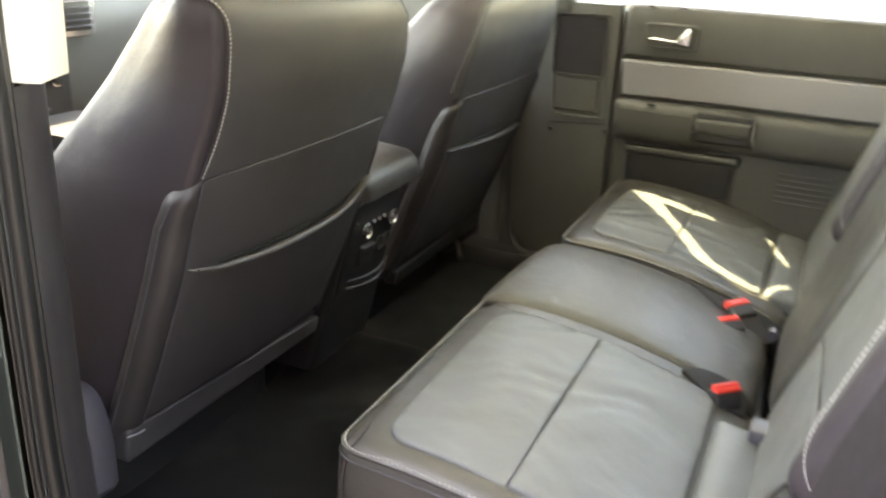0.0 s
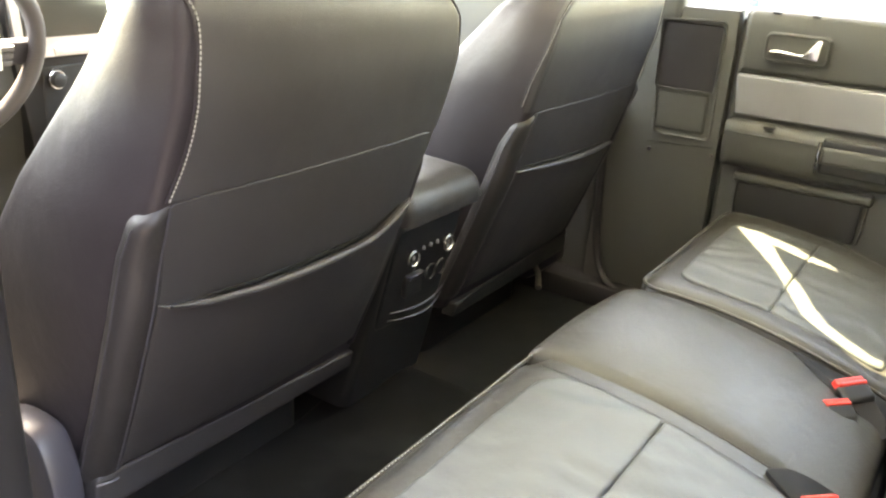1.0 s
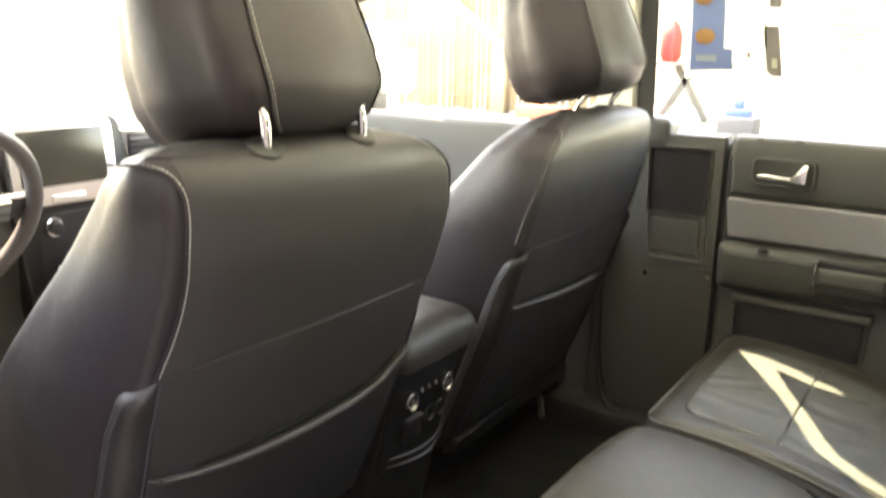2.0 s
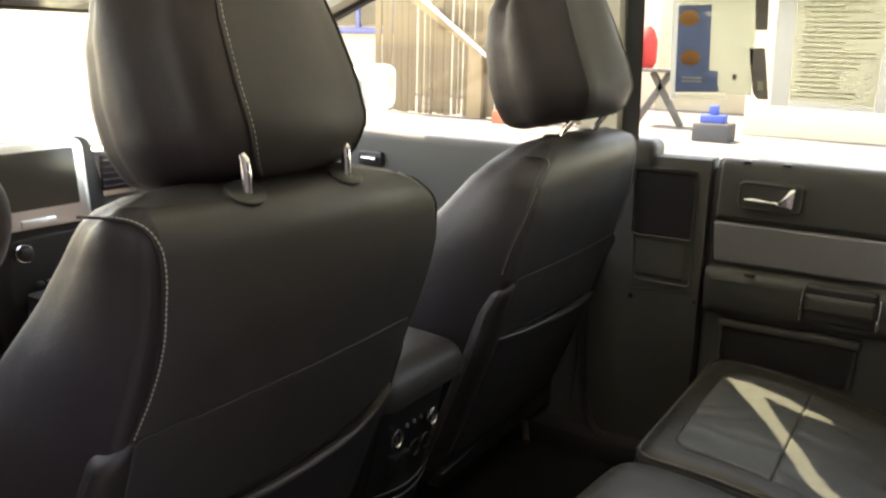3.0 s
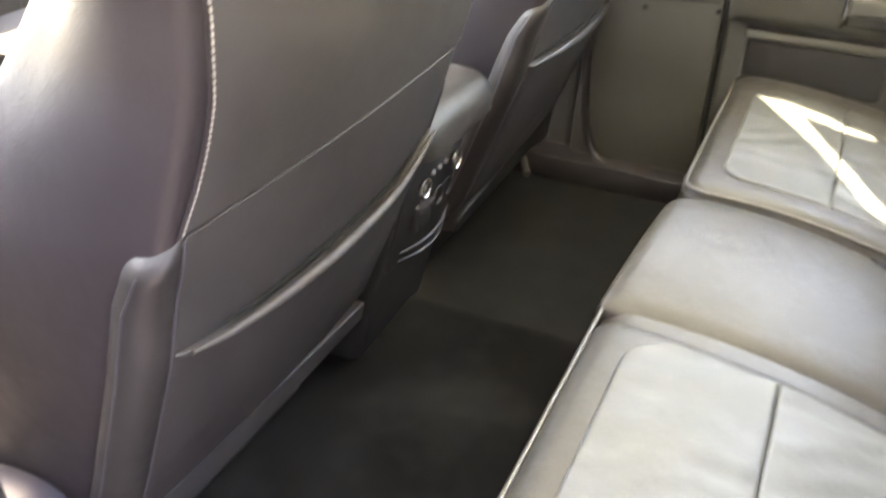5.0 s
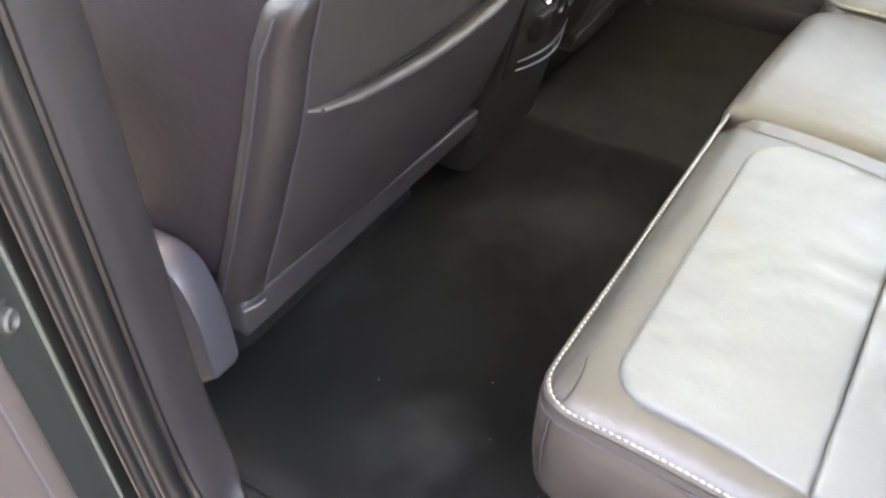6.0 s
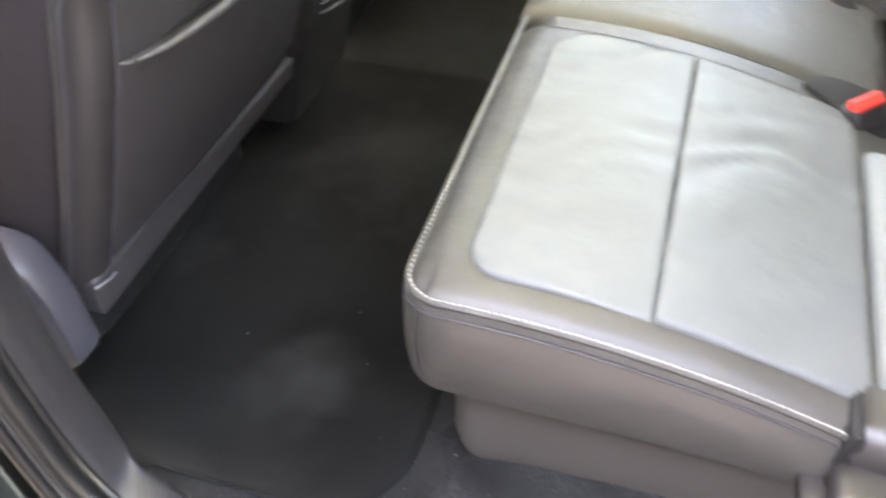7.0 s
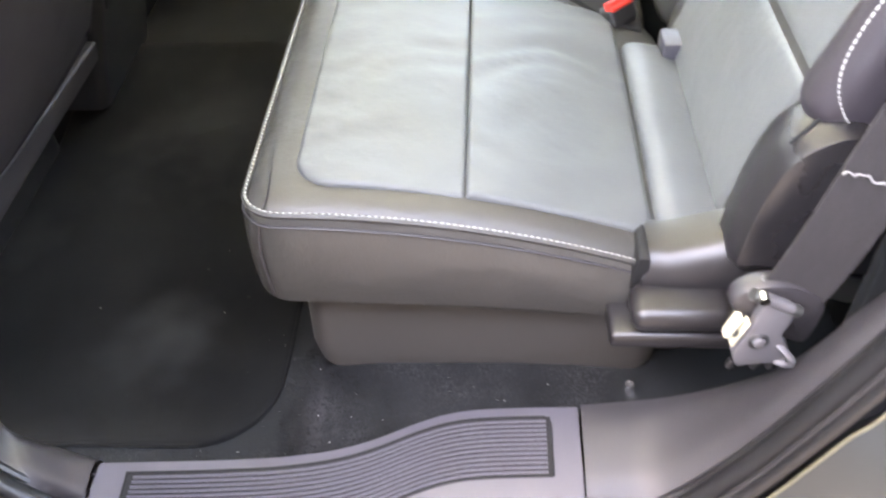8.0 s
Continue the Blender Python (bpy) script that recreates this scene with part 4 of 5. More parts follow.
structure("floor_pan", block(-0.93, 0.95, -2.4, 2.0, 0.36, 0.47, 0.01), PAINT, "painted floor pan", "floor")

rug = thing("floor_mat", (-0.35, 0.25, 0.50), "black carpet floor mat in rear footwell", "floor mat")
part("mat_carpet", pad(lambda x, y, h: Vector((x, y, max(floor_z(x, y), 0.496) + 0.008 + h + 0.0025 * wavy(x, y, 3, 9))), -0.705, 0.098, 0.028, 0.48, (0.10, 0.03, 0.03, 0.03), 0.012, 0.007, 0.008, (34, 28)), RUG, rug)
rim = [(-0.704, 0.47), (-0.704, 0.16), (-0.698, 0.105), (-0.676, 0.062), (-0.640, 0.036), (-0.585, 0.029), (-0.40, 0.029), (-0.10, 0.029)]
part("mat_binding", tube([Vector((p.x, p.y, max(floor_z(p.x, p.y), 0.496) + 0.003)) for p in smooth_path([(a, b, 0) for a, b in rim], 8)], 0.0026, 6), RUG, rug)


def band(inner, outer, bulge, fold=0.03, n=6, mid=8):
    """A moulding between two edges, both given as paths, with folded rims."""
    a, b = smooth_path(inner, n), smooth_path(outer, n)
    rows = []
    for i, (p, q) in enumerate(zip(a, b)):
        d = (a[min(i + 1, len(a) - 1)] - a[max(i - 1, 0)]).normalized()
        w = (q - p).normalized()
        nrm = w.cross(d).normalized() * bulge[2]
        rows.append([p - nrm * fold] + [p.lerp(q, t) + nrm * (bulge[0] * (1 - (2 * t - 1) ** 4) + bulge[1] * t) for t in np.linspace(0, 1, mid)] + [q - nrm * fold])
    return loft(rows, caps=False, closed=True)


inner = [(-0.719, 0.340, 1.218), (-0.719, 0.342, 1.0), (-0.719, 0.342, 0.80), (-0.721, 0.338, 0.70), (-0.729, 0.315, 0.628), (-0.753, 0.27, 0.600), (-0.783, 0.168, 0.600)]
outer = [(-0.797, 0.298, 1.218), (-0.797, 0.298, 1.0), (-0.797, 0.298, 0.80), (-0.800, 0.290, 0.70), (-0.808, 0.262, 0.622), (-0.818, 0.21, 0.594), (-0.830, 0.168, 0.590)]
structure("trim_crease", tube([p.lerp(q, 0.62) + Vector((-0.003, -0.0045, 0.0)) for p, q in zip(smooth_path(inner, 6), smooth_path(outer, 6))], 0.0020, 6), PILLAR_PLASTIC, "raised crease of the pillar trim", "trim")
structure("trim_crease", tube([p.lerp(q, 0.30) + Vector((-0.004, -0.0080, 0.0)) for p, q in zip(smooth_path(inner, 6), smooth_path(outer, 6))], 0.0016, 6), PILLAR_PLASTIC, "raised crease of the pillar trim", "trim")
structure("pillar_trim", band(inner, outer, (0.011, 0.0, 1), mid=14), PILLAR_PLASTIC, "dark grey plastic door pillar trim", "pillar")
up_in = [(-0.717, 0.342, 1.220), (-0.710, 0.342, 1.40), (-0.690, 0.345, 1.60)]
up_out = [(-0.782, 0.310, 1.220), (-0.775, 0.310, 1.40), (-0.76, 0.312, 1.60)]
structure("pillar_trim", band(up_in, up_out, (0.004, 0.0, 1)), HEADLINER, "beige upper door pillar trim", "pillar")
seal_path = [(-0.818, 0.288, 1.62), (-0.818, 0.288, 1.2), (-0.818, 0.288, 0.95), (-0.818, 0.287, 0.78), (-0.820, 0.270, 0.66), (-0.828, 0.215, 0.592), (-0.842, 0.14, 0.580), (-0.845, -0.05, 0.578),
             (-0.842, -0.28, 0.580), (-0.832, -0.375, 0.598), (-0.824, -0.435, 0.672), (-0.820, -0.478, 0.76), (-0.816, -0.515, 0.85), (-0.812, -0.56, 1.0), (-0.80, -0.63, 1.3), (-0.79, -0.68, 1.6)]
seal = thing("door_seal", (-0.84, 0.0, 0.56), "black rubber weatherstrip round the open door frame", "weatherstrip")
path = smooth_path(seal_path, 8)
part("seal_bulb", tube(path, 0.0115, 14), SEAL, seal)
part("seal_rib", tube([p + Vector((-0.0175, -0.007 if p.y > 0.2 else (0.006 if p.y < -0.4 else 0), -0.004 if -0.4 < p.y < 0.2 else 0)) for p in path], 0.0042, 8), RUBBER, seal)
part("seal_lip", tube([p + Vector((-0.0275, -0.013 if p.y > 0.2 else (0.010 if p.y < -0.4 else 0), -0.008 if -0.4 < p.y < 0.2 else 0)) for p in path], 0.0056, 10), SEAL, seal)
part("seal_flange", tube([p + Vector((0.0185, 0.005 if p.y > 0.2 else -0.005, 0.0)) for p in path], 0.0045, 8), SEAL, seal)
jamb_in = [(-0.866, 0.268, 1.6), (-0.866, 0.268, 1.1), (-0.866, 0.268, 0.80), (-0.868, 0.255, 0.68), (-0.872, 0.21, 0.575), (-0.875, 0.14, 0.555), (-0.875, -0.10, 0.555), (-0.872, -0.30, 0.557), (-0.862, -0.385, 0.585), (-0.852, -0.445, 0.67), (-0.848, -0.485, 0.755), (-0.845, -0.525, 0.85), (-0.835, -0.64, 1.3)]
jamb_out = [(-0.925, 0.238, 1.6), (-0.925, 0.238, 1.1), (-0.925, 0.238, 0.80), (-0.925, 0.225, 0.66), (-0.93, 0.18, 0.54), (-0.945, 0.12, 0.515), (-0.945, -0.10, 0.515), (-0.945, -0.34, 0.517), (-0.945, -0.45, 0.545), (-0.945, -0.53, 0.63), (-0.945, -0.58, 0.74), (-0.94, -0.62, 0.86), (-0.93, -0.72, 1.3)]
structure("door_jamb", band(jamb_in, jamb_out, (0.002, 0.0, 1), fold=0.05), PAINT, "dark green painted door jamb", "body panel")
lipline = smooth_path(jamb_in[8:], 8)
structure("jamb_edge", tube(smooth_path(jamb_in[:6], 8), 0.0024, 6), SEALER, "pale green sealed edge of the door jamb", "trim")
structure("jamb_edge", tube(lipline, 0.0014, 6), TAG, "cream sealed edge of the door jamb", "trim")
bolt = thing("hinge_bolt", (-0.888, 0.252, 0.97), "dark zinc hinge bolt on the painted jamb", "bolt")


def studs(rows, at):
    ax, b1, b2 = Vector((0.45, -0.89, 0)), Vector((0.89, 0.45, 0)), Vector((0, 0, 1))
    return loft([[Vector(at) + ax * d + (b1 * math.cos(a) + b2 * math.sin(a)) * r for a in np.linspace(0, 2 * math.pi, 17)[:-1]] for d, r in rows])


part("washer", studs(((-0.006, 0.0125), (0.0015, 0.0125), (0.002, 0.0115), (0.002, 0.002)), (-0.888, 0.256, 0.978)), PLASTIC, bolt)
part("bolt_head", studs(((0.0, 0.0085), (0.006, 0.0080), (0.0075, 0.0062), (0.004, 0.0050), (0.004, 0.001)), (-0.888, 0.256, 0.978)), DARK_STEEL, bolt)
part("clip", studs(((-0.004, 0.0050), (0.004, 0.0045), (0.005, 0.003)), (-0.893, 0.2545, 0.999)), PLASTIC, bolt)

inner = [(-0.711, -0.310, 0.602), (-0.706, -0.40, 0.612), (-0.712, -0.46, 0.648), (-0.730, -0.495, 0.705), (-0.738, -0.524, 0.775), (-0.742, -0.56, 0.88), (-0.745, -0.62, 1.25)]
outer = [(-0.822, -0.310, 0.585), (-0.812, -0.370, 0.598), (-0.803, -0.425, 0.655), (-0.800, -0.465, 0.725), (-0.798, -0.500, 0.80), (-0.796, -0.535, 0.90), (-0.79, -0.59, 1.25)]
structure("quarter_trim", band(inner, outer, (0.010, 0.0, 1), fold=0.06), MATT_PLASTIC, "dark grey plastic wheel arch trim", "trim")

# scuff plate with ribs; the shade of its grooves is put in as black
S_Y = (0.17, 0.06, -0.01, -0.06, -0.096, -0.125, -0.151, -0.18, -0.209, -0.26, -0.31)
S_X = (-0.786, -0.781, -0.776, -0.768, -0.757, -0.743, -0.730, -0.720, -0.7155, -0.7125, -0.711)


def sill_x(y):
    return interp(-y, [-v for v in S_Y], S_X)


sill = tagged(thing("sill", (-0.79, -0.07, 0.58), "grey plastic scuff plate with fine ribs on the door sill", "door sill"), kind="structure")
rows = []
for y in np.linspace(0.167, -0.307, 60):
    xi = (sill_x(y + 0.012) + sill_x(y) + sill_x(y - 0.012)) / 3
    rows.append([Vector((xi + 0.004, y, 0.555)), Vector((xi + 0.003, y, 0.592)), Vector((xi, y, 0.5985)), Vector((xi - 0.006, y, 0.600)), Vector((-0.80, y, 0.5995)), Vector((-0.826, y, 0.598)), Vector((-0.834, y, 0.590)), Vector((-0.836, y, 0.55))])
part("scuff_plate", loft(rows), GREY_PLASTIC, sill)


def rib_line(off, y0, y1, n=40):
    out = []
    for y in np.linspace(y0, y1, n):
        xi = (sill_x(y + 0.014) + sill_x(y) + sill_x(y - 0.014)) / 3
        out.append(Vector((xi - off, y, 0.6005)))
    return out


# near-black sheet laid on the plate: painted shade between the ribs
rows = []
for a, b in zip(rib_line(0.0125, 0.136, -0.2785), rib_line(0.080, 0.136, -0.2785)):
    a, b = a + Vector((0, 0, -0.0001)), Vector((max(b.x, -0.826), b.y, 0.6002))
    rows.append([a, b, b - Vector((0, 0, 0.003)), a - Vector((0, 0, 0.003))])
part("rib_groove_shade", loft(rows), TROUGH_AND_GAP_SHADE, sill, "black sheet under the ribs, groove shade put in its colour")
for k in range(12):
    off = 0.018 + 0.0052 * k
    y0 = 0.128 if off < 0.044 else interp(off, [0.044, 0.08], [0.128, -0.10])
    part("rib", tube([q + Vector((0, 0, 0.0006)) for q in rib_line(off, y0, -0.274)], 0.0015, 6), GREY_PLASTIC, sill)
# black line round the ribs, painting the shade of the outer groove
frame_run = rib_line(0.0125, 0.136, -0.272) + [Vector((sill_x(-0.277) - 0.0155, -0.2775, 0.6005)), Vector((sill_x(-0.277) - 0.022, -0.279, 0.6005)), Vector((sill_x(-0.277) - 0.079, -0.279, 0.6005))]
part("frame_groove_shade", tube(frame_run, 0.0012, 6), TROUGH_AND_GAP_SHADE, sill)
part("frame_groove_shade", tube([Vector((-0.796, 0.136, 0.6005)), Vector((-0.83, 0.134, 0.600))], 0.0012, 6), TROUGH_AND_GAP_SHADE, sill)
structure("sill_core", block(-0.925, -0.79, -0.42, 0.24, 0.40, 0.556, 0.01), PAINT, "dark painted rocker panel", "body panel")
random.seed(5)
bm = bmesh.new()
for k in range(70):
    x, y = random.uniform(-0.74, -0.60), random.uniform(-0.30, 0.12)
    if k % 3 == 0:
        x, y = random.uniform(-0.70, -0.30), random.uniform(0.0, 0.4)
    z, q = floor_z(x, y) + (0.010 if y > 0.03 else 0.003), random.choice((0.0003, 0.0004, 0.0005, 0.0009))
    vs = [bm.verts.new((x + q * a, y + q * b, z + q * c)) for a, b, c in ((1, 0, 0), (-0.6, 0.9, 0), (-0.6, -0.9, 0), (0, 0, 1.1))]
    for f in ((0, 1, 3), (1, 2, 3), (2, 0, 3)):
        bm.faces.new([vs[i] for i in f])
tagged(part("crumbs", bm, THREAD), "tiny pale crumbs and lint on black carpet", "crumbs", kind="stuff")
bm = bmesh.new()
for k in range(42000):
    x, y = random.uniform(-0.80, -0.58), random.uniform(-0.40, 0.055)
    if random.random() < (-0.24 - y) / 0.16:
        continue
    if k % 6 == 0:
        x, y = random.uniform(-0.80, -0.70), random.uniform(0.0, 0.33)
    if y > 0.024 and x > -0.708:
        continue
    z, a, q = floor_z(x, y) - 0.001, random.uniform(0, 6.28), random.uniform(0.0004, 0.0009)
    d = Vector((math.cos(a), math.sin(a), 0))
    tip = Vector((x, y, z + random.uniform(0.0015, 0.003))) + Vector((-d.y, d.x, 0)) * random.uniform(0.003, 0.008)
    bm.faces.new([bm.verts.new(p) for p in (Vector((x, y, z)) - d * q, Vector((x, y, z)) + d * q, tip)])
tagged(part("carpet_pile", bm, PILE), "worn grey-black carpet pile beside the sill", "carpet", kind="stuff")
# ---- open near door ----
H, DD, NN = Vector((-0.881, 0.252, 0)), Vector((-0.966, -0.258, 0)), Vector((0.258, -0.966, 0))


def on_door(u, z, h):
    return H + DD * u + NN * h + Vector((0, 0, z))


door_1 = tagged(thing("door_1", H + Vector((0, 0, 0.5)), "open rear door with brown-grey plastic inner trim", "car door"), kind="structure")
part("door_shell", pad(lambda u, v, h: on_door(u, v, h - 0.02), 0.075, 1.05, 0.42, 1.24, 0.04, 0.02, 0.012, 0.11, (6, 6)), PAINT, door_1)
part("door_trim", pad(lambda u, v, h: on_door(u, v, h + 0.012), 0.022, 0.98, 0.45, 1.22, 0.03, 0.02, 0.014, 0.028, (8, 8)), DOOR_PANEL, door_1, "brown-grey moulded door trim")
arm = pad(lambda u, v, h: on_door(u, v, h + 0.055), 0.085, 0.90, 0.78, 0.95, 0.05, 0.03, 0.03, 0.05, (8, 6))
part("armrest", arm, GREY_PLASTIC, door_1, "pale grey armrest")
part("trim_seam", tube([on_door(0.045, z, 0.013) for z in np.linspace(0.50, 1.1, 10)], 0.0010, 6), GREY_PLASTIC, door_1)
for k in range(7):
    part("speaker_rib", tube([on_door(0.06, 0.56 + 0.008 * k, 0.013), on_door(0.20, 0.56 + 0.008 * k, 0.013)], 0.0022, 6), PLASTIC, door_1)

# ---- far side: rear door, pillar and front passenger door ----
FX = 0.752


def far(lift=0.0):
    return lambda y, z, h: Vector((FX - lift - h, y, z))


door_2 = tagged(thing("door_2", (FX, -0.4, 0.5), "closed rear door with charcoal trim, silver strip and chrome handle", "car door"), kind="structure")
part("door_shell", block(FX + 0.012, 0.93, -0.98, -0.002, 0.45, 1.225, 0.01), PAINT, door_2)
part("door_trim", pad(far(0.0), -0.96, 0.042, 0.48, 1.236, (0.02, 0.02, 0.01, 0.02), 0.012, 0.010, 0.02, (12, 10)), DOOR_PLASTIC, door_2)
part("upper_trim", pad(lambda y, z, h: Vector((FX - 0.012 - h + 0.03 * max(0, z - 1.215) * 10, y, z)), -0.955, 0.036, 1.108, 1.238, (0.004, 0.004, 0.02, 0.02), 0.012, 0.012, 0.012, (10, 5)), DOOR_PLASTIC, door_2)
part("silver_strip", pad(lambda y, z, h: Vector((FX - 0.014 - h, y + (z - 1.06) * 0.11 * max(0.0, 1 + y * 4 if y > -0.25 else 0.0), z)), -0.95, 0.032, 1.017, 1.103, 0.006, 0.006, 0.004, 0.012, (14, 5)), SATIN, door_2, "satin silver trim strip")
arm = pad(lambda y, z, h: Vector((FX - 0.045 - h + 0.22 * max(0, 0.955 - z), y, z)), -0.94, 0.040, 0.905, 1.008, (0.02, 0.012, 0.012, 0.02), 0.026, 0.022, 0.05, (14, 6))
part("armrest", arm, DOOR_PLASTIC, door_2)
cup = pad(lambda y, z, h: Vector((FX - 0.0475 - h, y, z)), -0.300, -0.166, 0.928, 1.006, 0.006, 0.01, 0.007, 0.008, (6, 5))
part("pull_cup", cup, PLASTIC, door_2, "dark pull handle between two chrome bars")
grab = pad(lambda y, z, h: Vector((FX - 0.056 - h, y, z)), -0.298, -0.168, 0.951, 0.987, 0.004, 0.010, 0.008, 0.012, (8, 4))
part("pull_bar", grab, DOOR_PLASTIC, door_2, "grey grab bar of the pull handle")
part("armrest_crease", tube([(FX - 0.052, 0.030, 0.986), (FX - 0.0535, -0.06, 0.987), (FX - 0.0535, -0.160, 0.987)], 0.0014, 6), PLASTIC, door_2)
part("window_switch", block(FX - 0.052, FX - 0.036, -0.068, -0.046, 1.002, 1.0085, 0.002), PLASTIC, door_2, "small black window switch")
for y in (-0.163, -0.304):
    part("chrome_bar", tube(smooth_path([(FX - 0.047, y, 0.930), (FX - 0.056, y, 0.950), (FX - 0.056, y, 0.975), (FX - 0.048, y, 0.994)], 4), 0.0035, 8), CHROME, door_2, "chrome bar")
bez = pad(far(0.020), -0.140, -0.010, 1.136, 1.197, 0.014, 0.008, 0.006, 0.010, (6, 4))
bezel = part("handle_bezel", bez, DOOR_PLASTIC, door_2)
part("bezel_rim", tube([Vector((FX - 0.022, p[0], p[1])) for p in (lambda q: q + q[:1])(rounded([(-0.136, 1.140), (-0.014, 1.140), (-0.014, 1.193), (-0.136, 1.193)], 0.014))], 0.0028, 6), DOOR_PLASTIC, bezel)
grip = part("handle_lever", tube([(FX - 0.030, y, z) for y, z in ((-0.026, 1.158), (-0.040, 1.159), (-0.058, 1.158), (-0.076, 1.157), (-0.092, 1.157))], [0.0035, 0.0055, 0.0050, 0.0034, 0.0032], 10), LEVER, bezel, "bright chrome door handle")
paddle = rounded(ccw([(-0.087, 1.152), (-0.122, 1.149), (-0.124, 1.190), (-0.113, 1.189)]), [0.004, 0.008, 0.005, 0.004])
part("paddle", slab(paddle, lambda u, v, t: Vector((t - 0.22 * (1.170 - v), u, v)), FX - 0.024, FX - 0.034, 0.003), LEVER, grip)
part("map_pocket", pad(far(0.003), -0.262, -0.006, 0.786, 0.876, (0.012, 0.03, 0.012, 0.012), 0.010, -0.008, 0.004, (8, 5)), PLASTIC, door_2, "dark recessed map pocket")
ring = rounded([(-0.266, 0.782), (-0.004, 0.782), (-0.004, 0.880), (-0.272, 0.880)], 0.014)
part("pocket_rim", tube([Vector((FX - 0.004, p[0], p[1])) for p in ring + ring[:1]], 0.004, 6), DOOR_PLASTIC, door_2)
brow = pad(lambda y, z, h: Vector((FX - 0.020 - h, y, z)), -0.280, 0.004, 0.872, 0.894, 0.006, 0.010, 0.009, 0.020, (10, 3))
part("pocket_brow", brow, DOOR_PLASTIC, door_2, "overhanging brow of the map pocket")
for k in range(6):
    part("speaker_rib", tube([(FX - 0.003, -0.37, 0.80 + 0.014 * k), (FX - 0.005, -0.44, 0.80 + 0.014 * k), (FX - 0.003, -0.52, 0.80 + 0.014 * k)], 0.0025, 6), DOOR_PLASTIC, door_2)
for y in (-0.020, -0.098):
    part("window_clip", block(FX - 0.012, FX + 0.004, y - 0.008, y + 0.008, 1.231, 1.2365, 0.002), DOOR_PLASTIC, door_2)
part("window_pane", block(FX + 0.035, FX + 0.039, -0.94, 0.20, 1.20, 1.60, 0), GLASS, door_2)



# paper stickers on the outside of the far window, seen from behind
def sheet(points, depth=0.0, r=0.002):
    return slab(rounded(ccw(points), r, 3), lambda u, v, t: Vector((t + depth, u, v)), 0.7950, 0.7956, 0.0001)


label = thing("window_sticker", (0.795, 0.13, 1.355), "slate blue paper sticker with two orange emblems", "sticker", "stickers on the window")
part("sheet", sheet([(0.168, 1.549), (0.160, 1.366), (0.067, 1.371), (0.071, 1.4135), (0.0905, 1.4165), (0.0975, 1.551)]), BLUE_PAPER, label)
part("header", sheet([(0.168, 1.60), (0.164, 1.550), (0.098, 1.552), (0.101, 1.60)]), PAPER, label)
part("margin", sheet([(0.184, 1.60), (0.170, 1.350), (0.160, 1.350), (0.171, 1.60)]), WHITE_PAPER, label)
part("footer", sheet([(0.1595, 1.365), (0.159, 1.352), (0.048, 1.358), (0.052, 1.3695)]), PAPER, label)
for y, z in ((0.143, 1.523), (0.133, 1.440)):
    part("emblem", sheet([(y + 0.022 * math.cos(a), z + 0.017 * math.sin(a)) for a in np.linspace(0, 2 * math.pi, 13)[:-1]], -0.0012), ORANGE_PAPER, label)
for z in (1.400, 1.393):
    part("print_line", sheet([(0.148, z), (0.148, z - 0.004), (0.104, z - 0.004), (0.104, z)], -0.0012, 0.0008), PRINT, label)
card = thing("window_sticker", (0.795, 0.03, 1.36), "cream paper card with a grey-brown strip", "sticker", "stickers on the window")
part("sheet", sheet([(0.100, 1.60), (0.090, 1.416), (0.071, 1.414), (0.070, 1.386), (0.060, 1.370), (-0.002, 1.366), (0.012, 1.60)], -0.0024), PAPER, card)
part("side_strip", sheet([(0.012, 1.463), (-0.005, 1.371), (-0.016, 1.360), (-0.037, 1.360), (-0.019, 1.464)], -0.0024), GREY_PAPER, card)
part("side_strip", sheet([(0.014, 1.60), (0.004, 1.500), (-0.020, 1.500), (-0.014, 1.60)], -0.0024), GREY_PAPER, card)
part("slot", sheet([(0.040, 1.409), (0.039, 1.397), (0.032, 1.397), (0.032, 1.409)], -0.0034, 0.001), GREY_PAPER, card)
part("mark", sheet([(-0.012, 1.397), (-0.014, 1.378), (-0.026, 1.378), (-0.023, 1.397)], -0.0034, 0.001), PAPER, card)
price = thing("window_sticker", (0.795, -0.15, 1.35), "large pale price sheet with white border and faint print", "sticker", "stickers on the window")
part("border", sheet([(-0.034, 1.60), (-0.041, 1.349), (-0.0765, 1.3485), (-0.070, 1.60)]), WHITE_PAPER, price)
part("border", sheet([(-0.077, 1.361), (-0.077, 1.3485), (-0.236, 1.3455), (-0.236, 1.355)]), WHITE_PAPER, price)
part("border", sheet([(-0.238, 1.60), (-0.2365, 1.3455), (-0.258, 1.345), (-0.258, 1.60)]), WHITE_PAPER, price)
part("sheet", sheet([(-0.0705, 1.60), (-0.077, 1.3615), (-0.236, 1.3555), (-0.2375, 1.60)]), PAPER, price)
random.seed(77)
for k in range(22):
    y0, z = -0.086 - 0.004 * (k % 3), 1.372 + 0.0098 * k
    y1 = y0 - random.choice((0.075, 0.11, 0.138))
    part("print_line", sheet([(y0, z), (y0, z - 0.0038), (y1, z - 0.0042), (y1, z - 0.0004)], -0.0012, 0.0006), PRINT, price)
structure("pillar_core", block(FX + 0.03, 0.92, 0.0, 0.36, 0.45, 1.215, 0.01), PAINT, "painted far door pillar", "pillar")
pil = [(0.052, 0.50), (0.052, 1.232), (0.30, 1.228), (0.335, 0.62), (0.335, 0.50)][::-1]
p2 = thing("pillar_far", (FX, 0.19, 0.5), "charcoal plastic door pillar trim with recessed panel", "pillar", kind="structure")
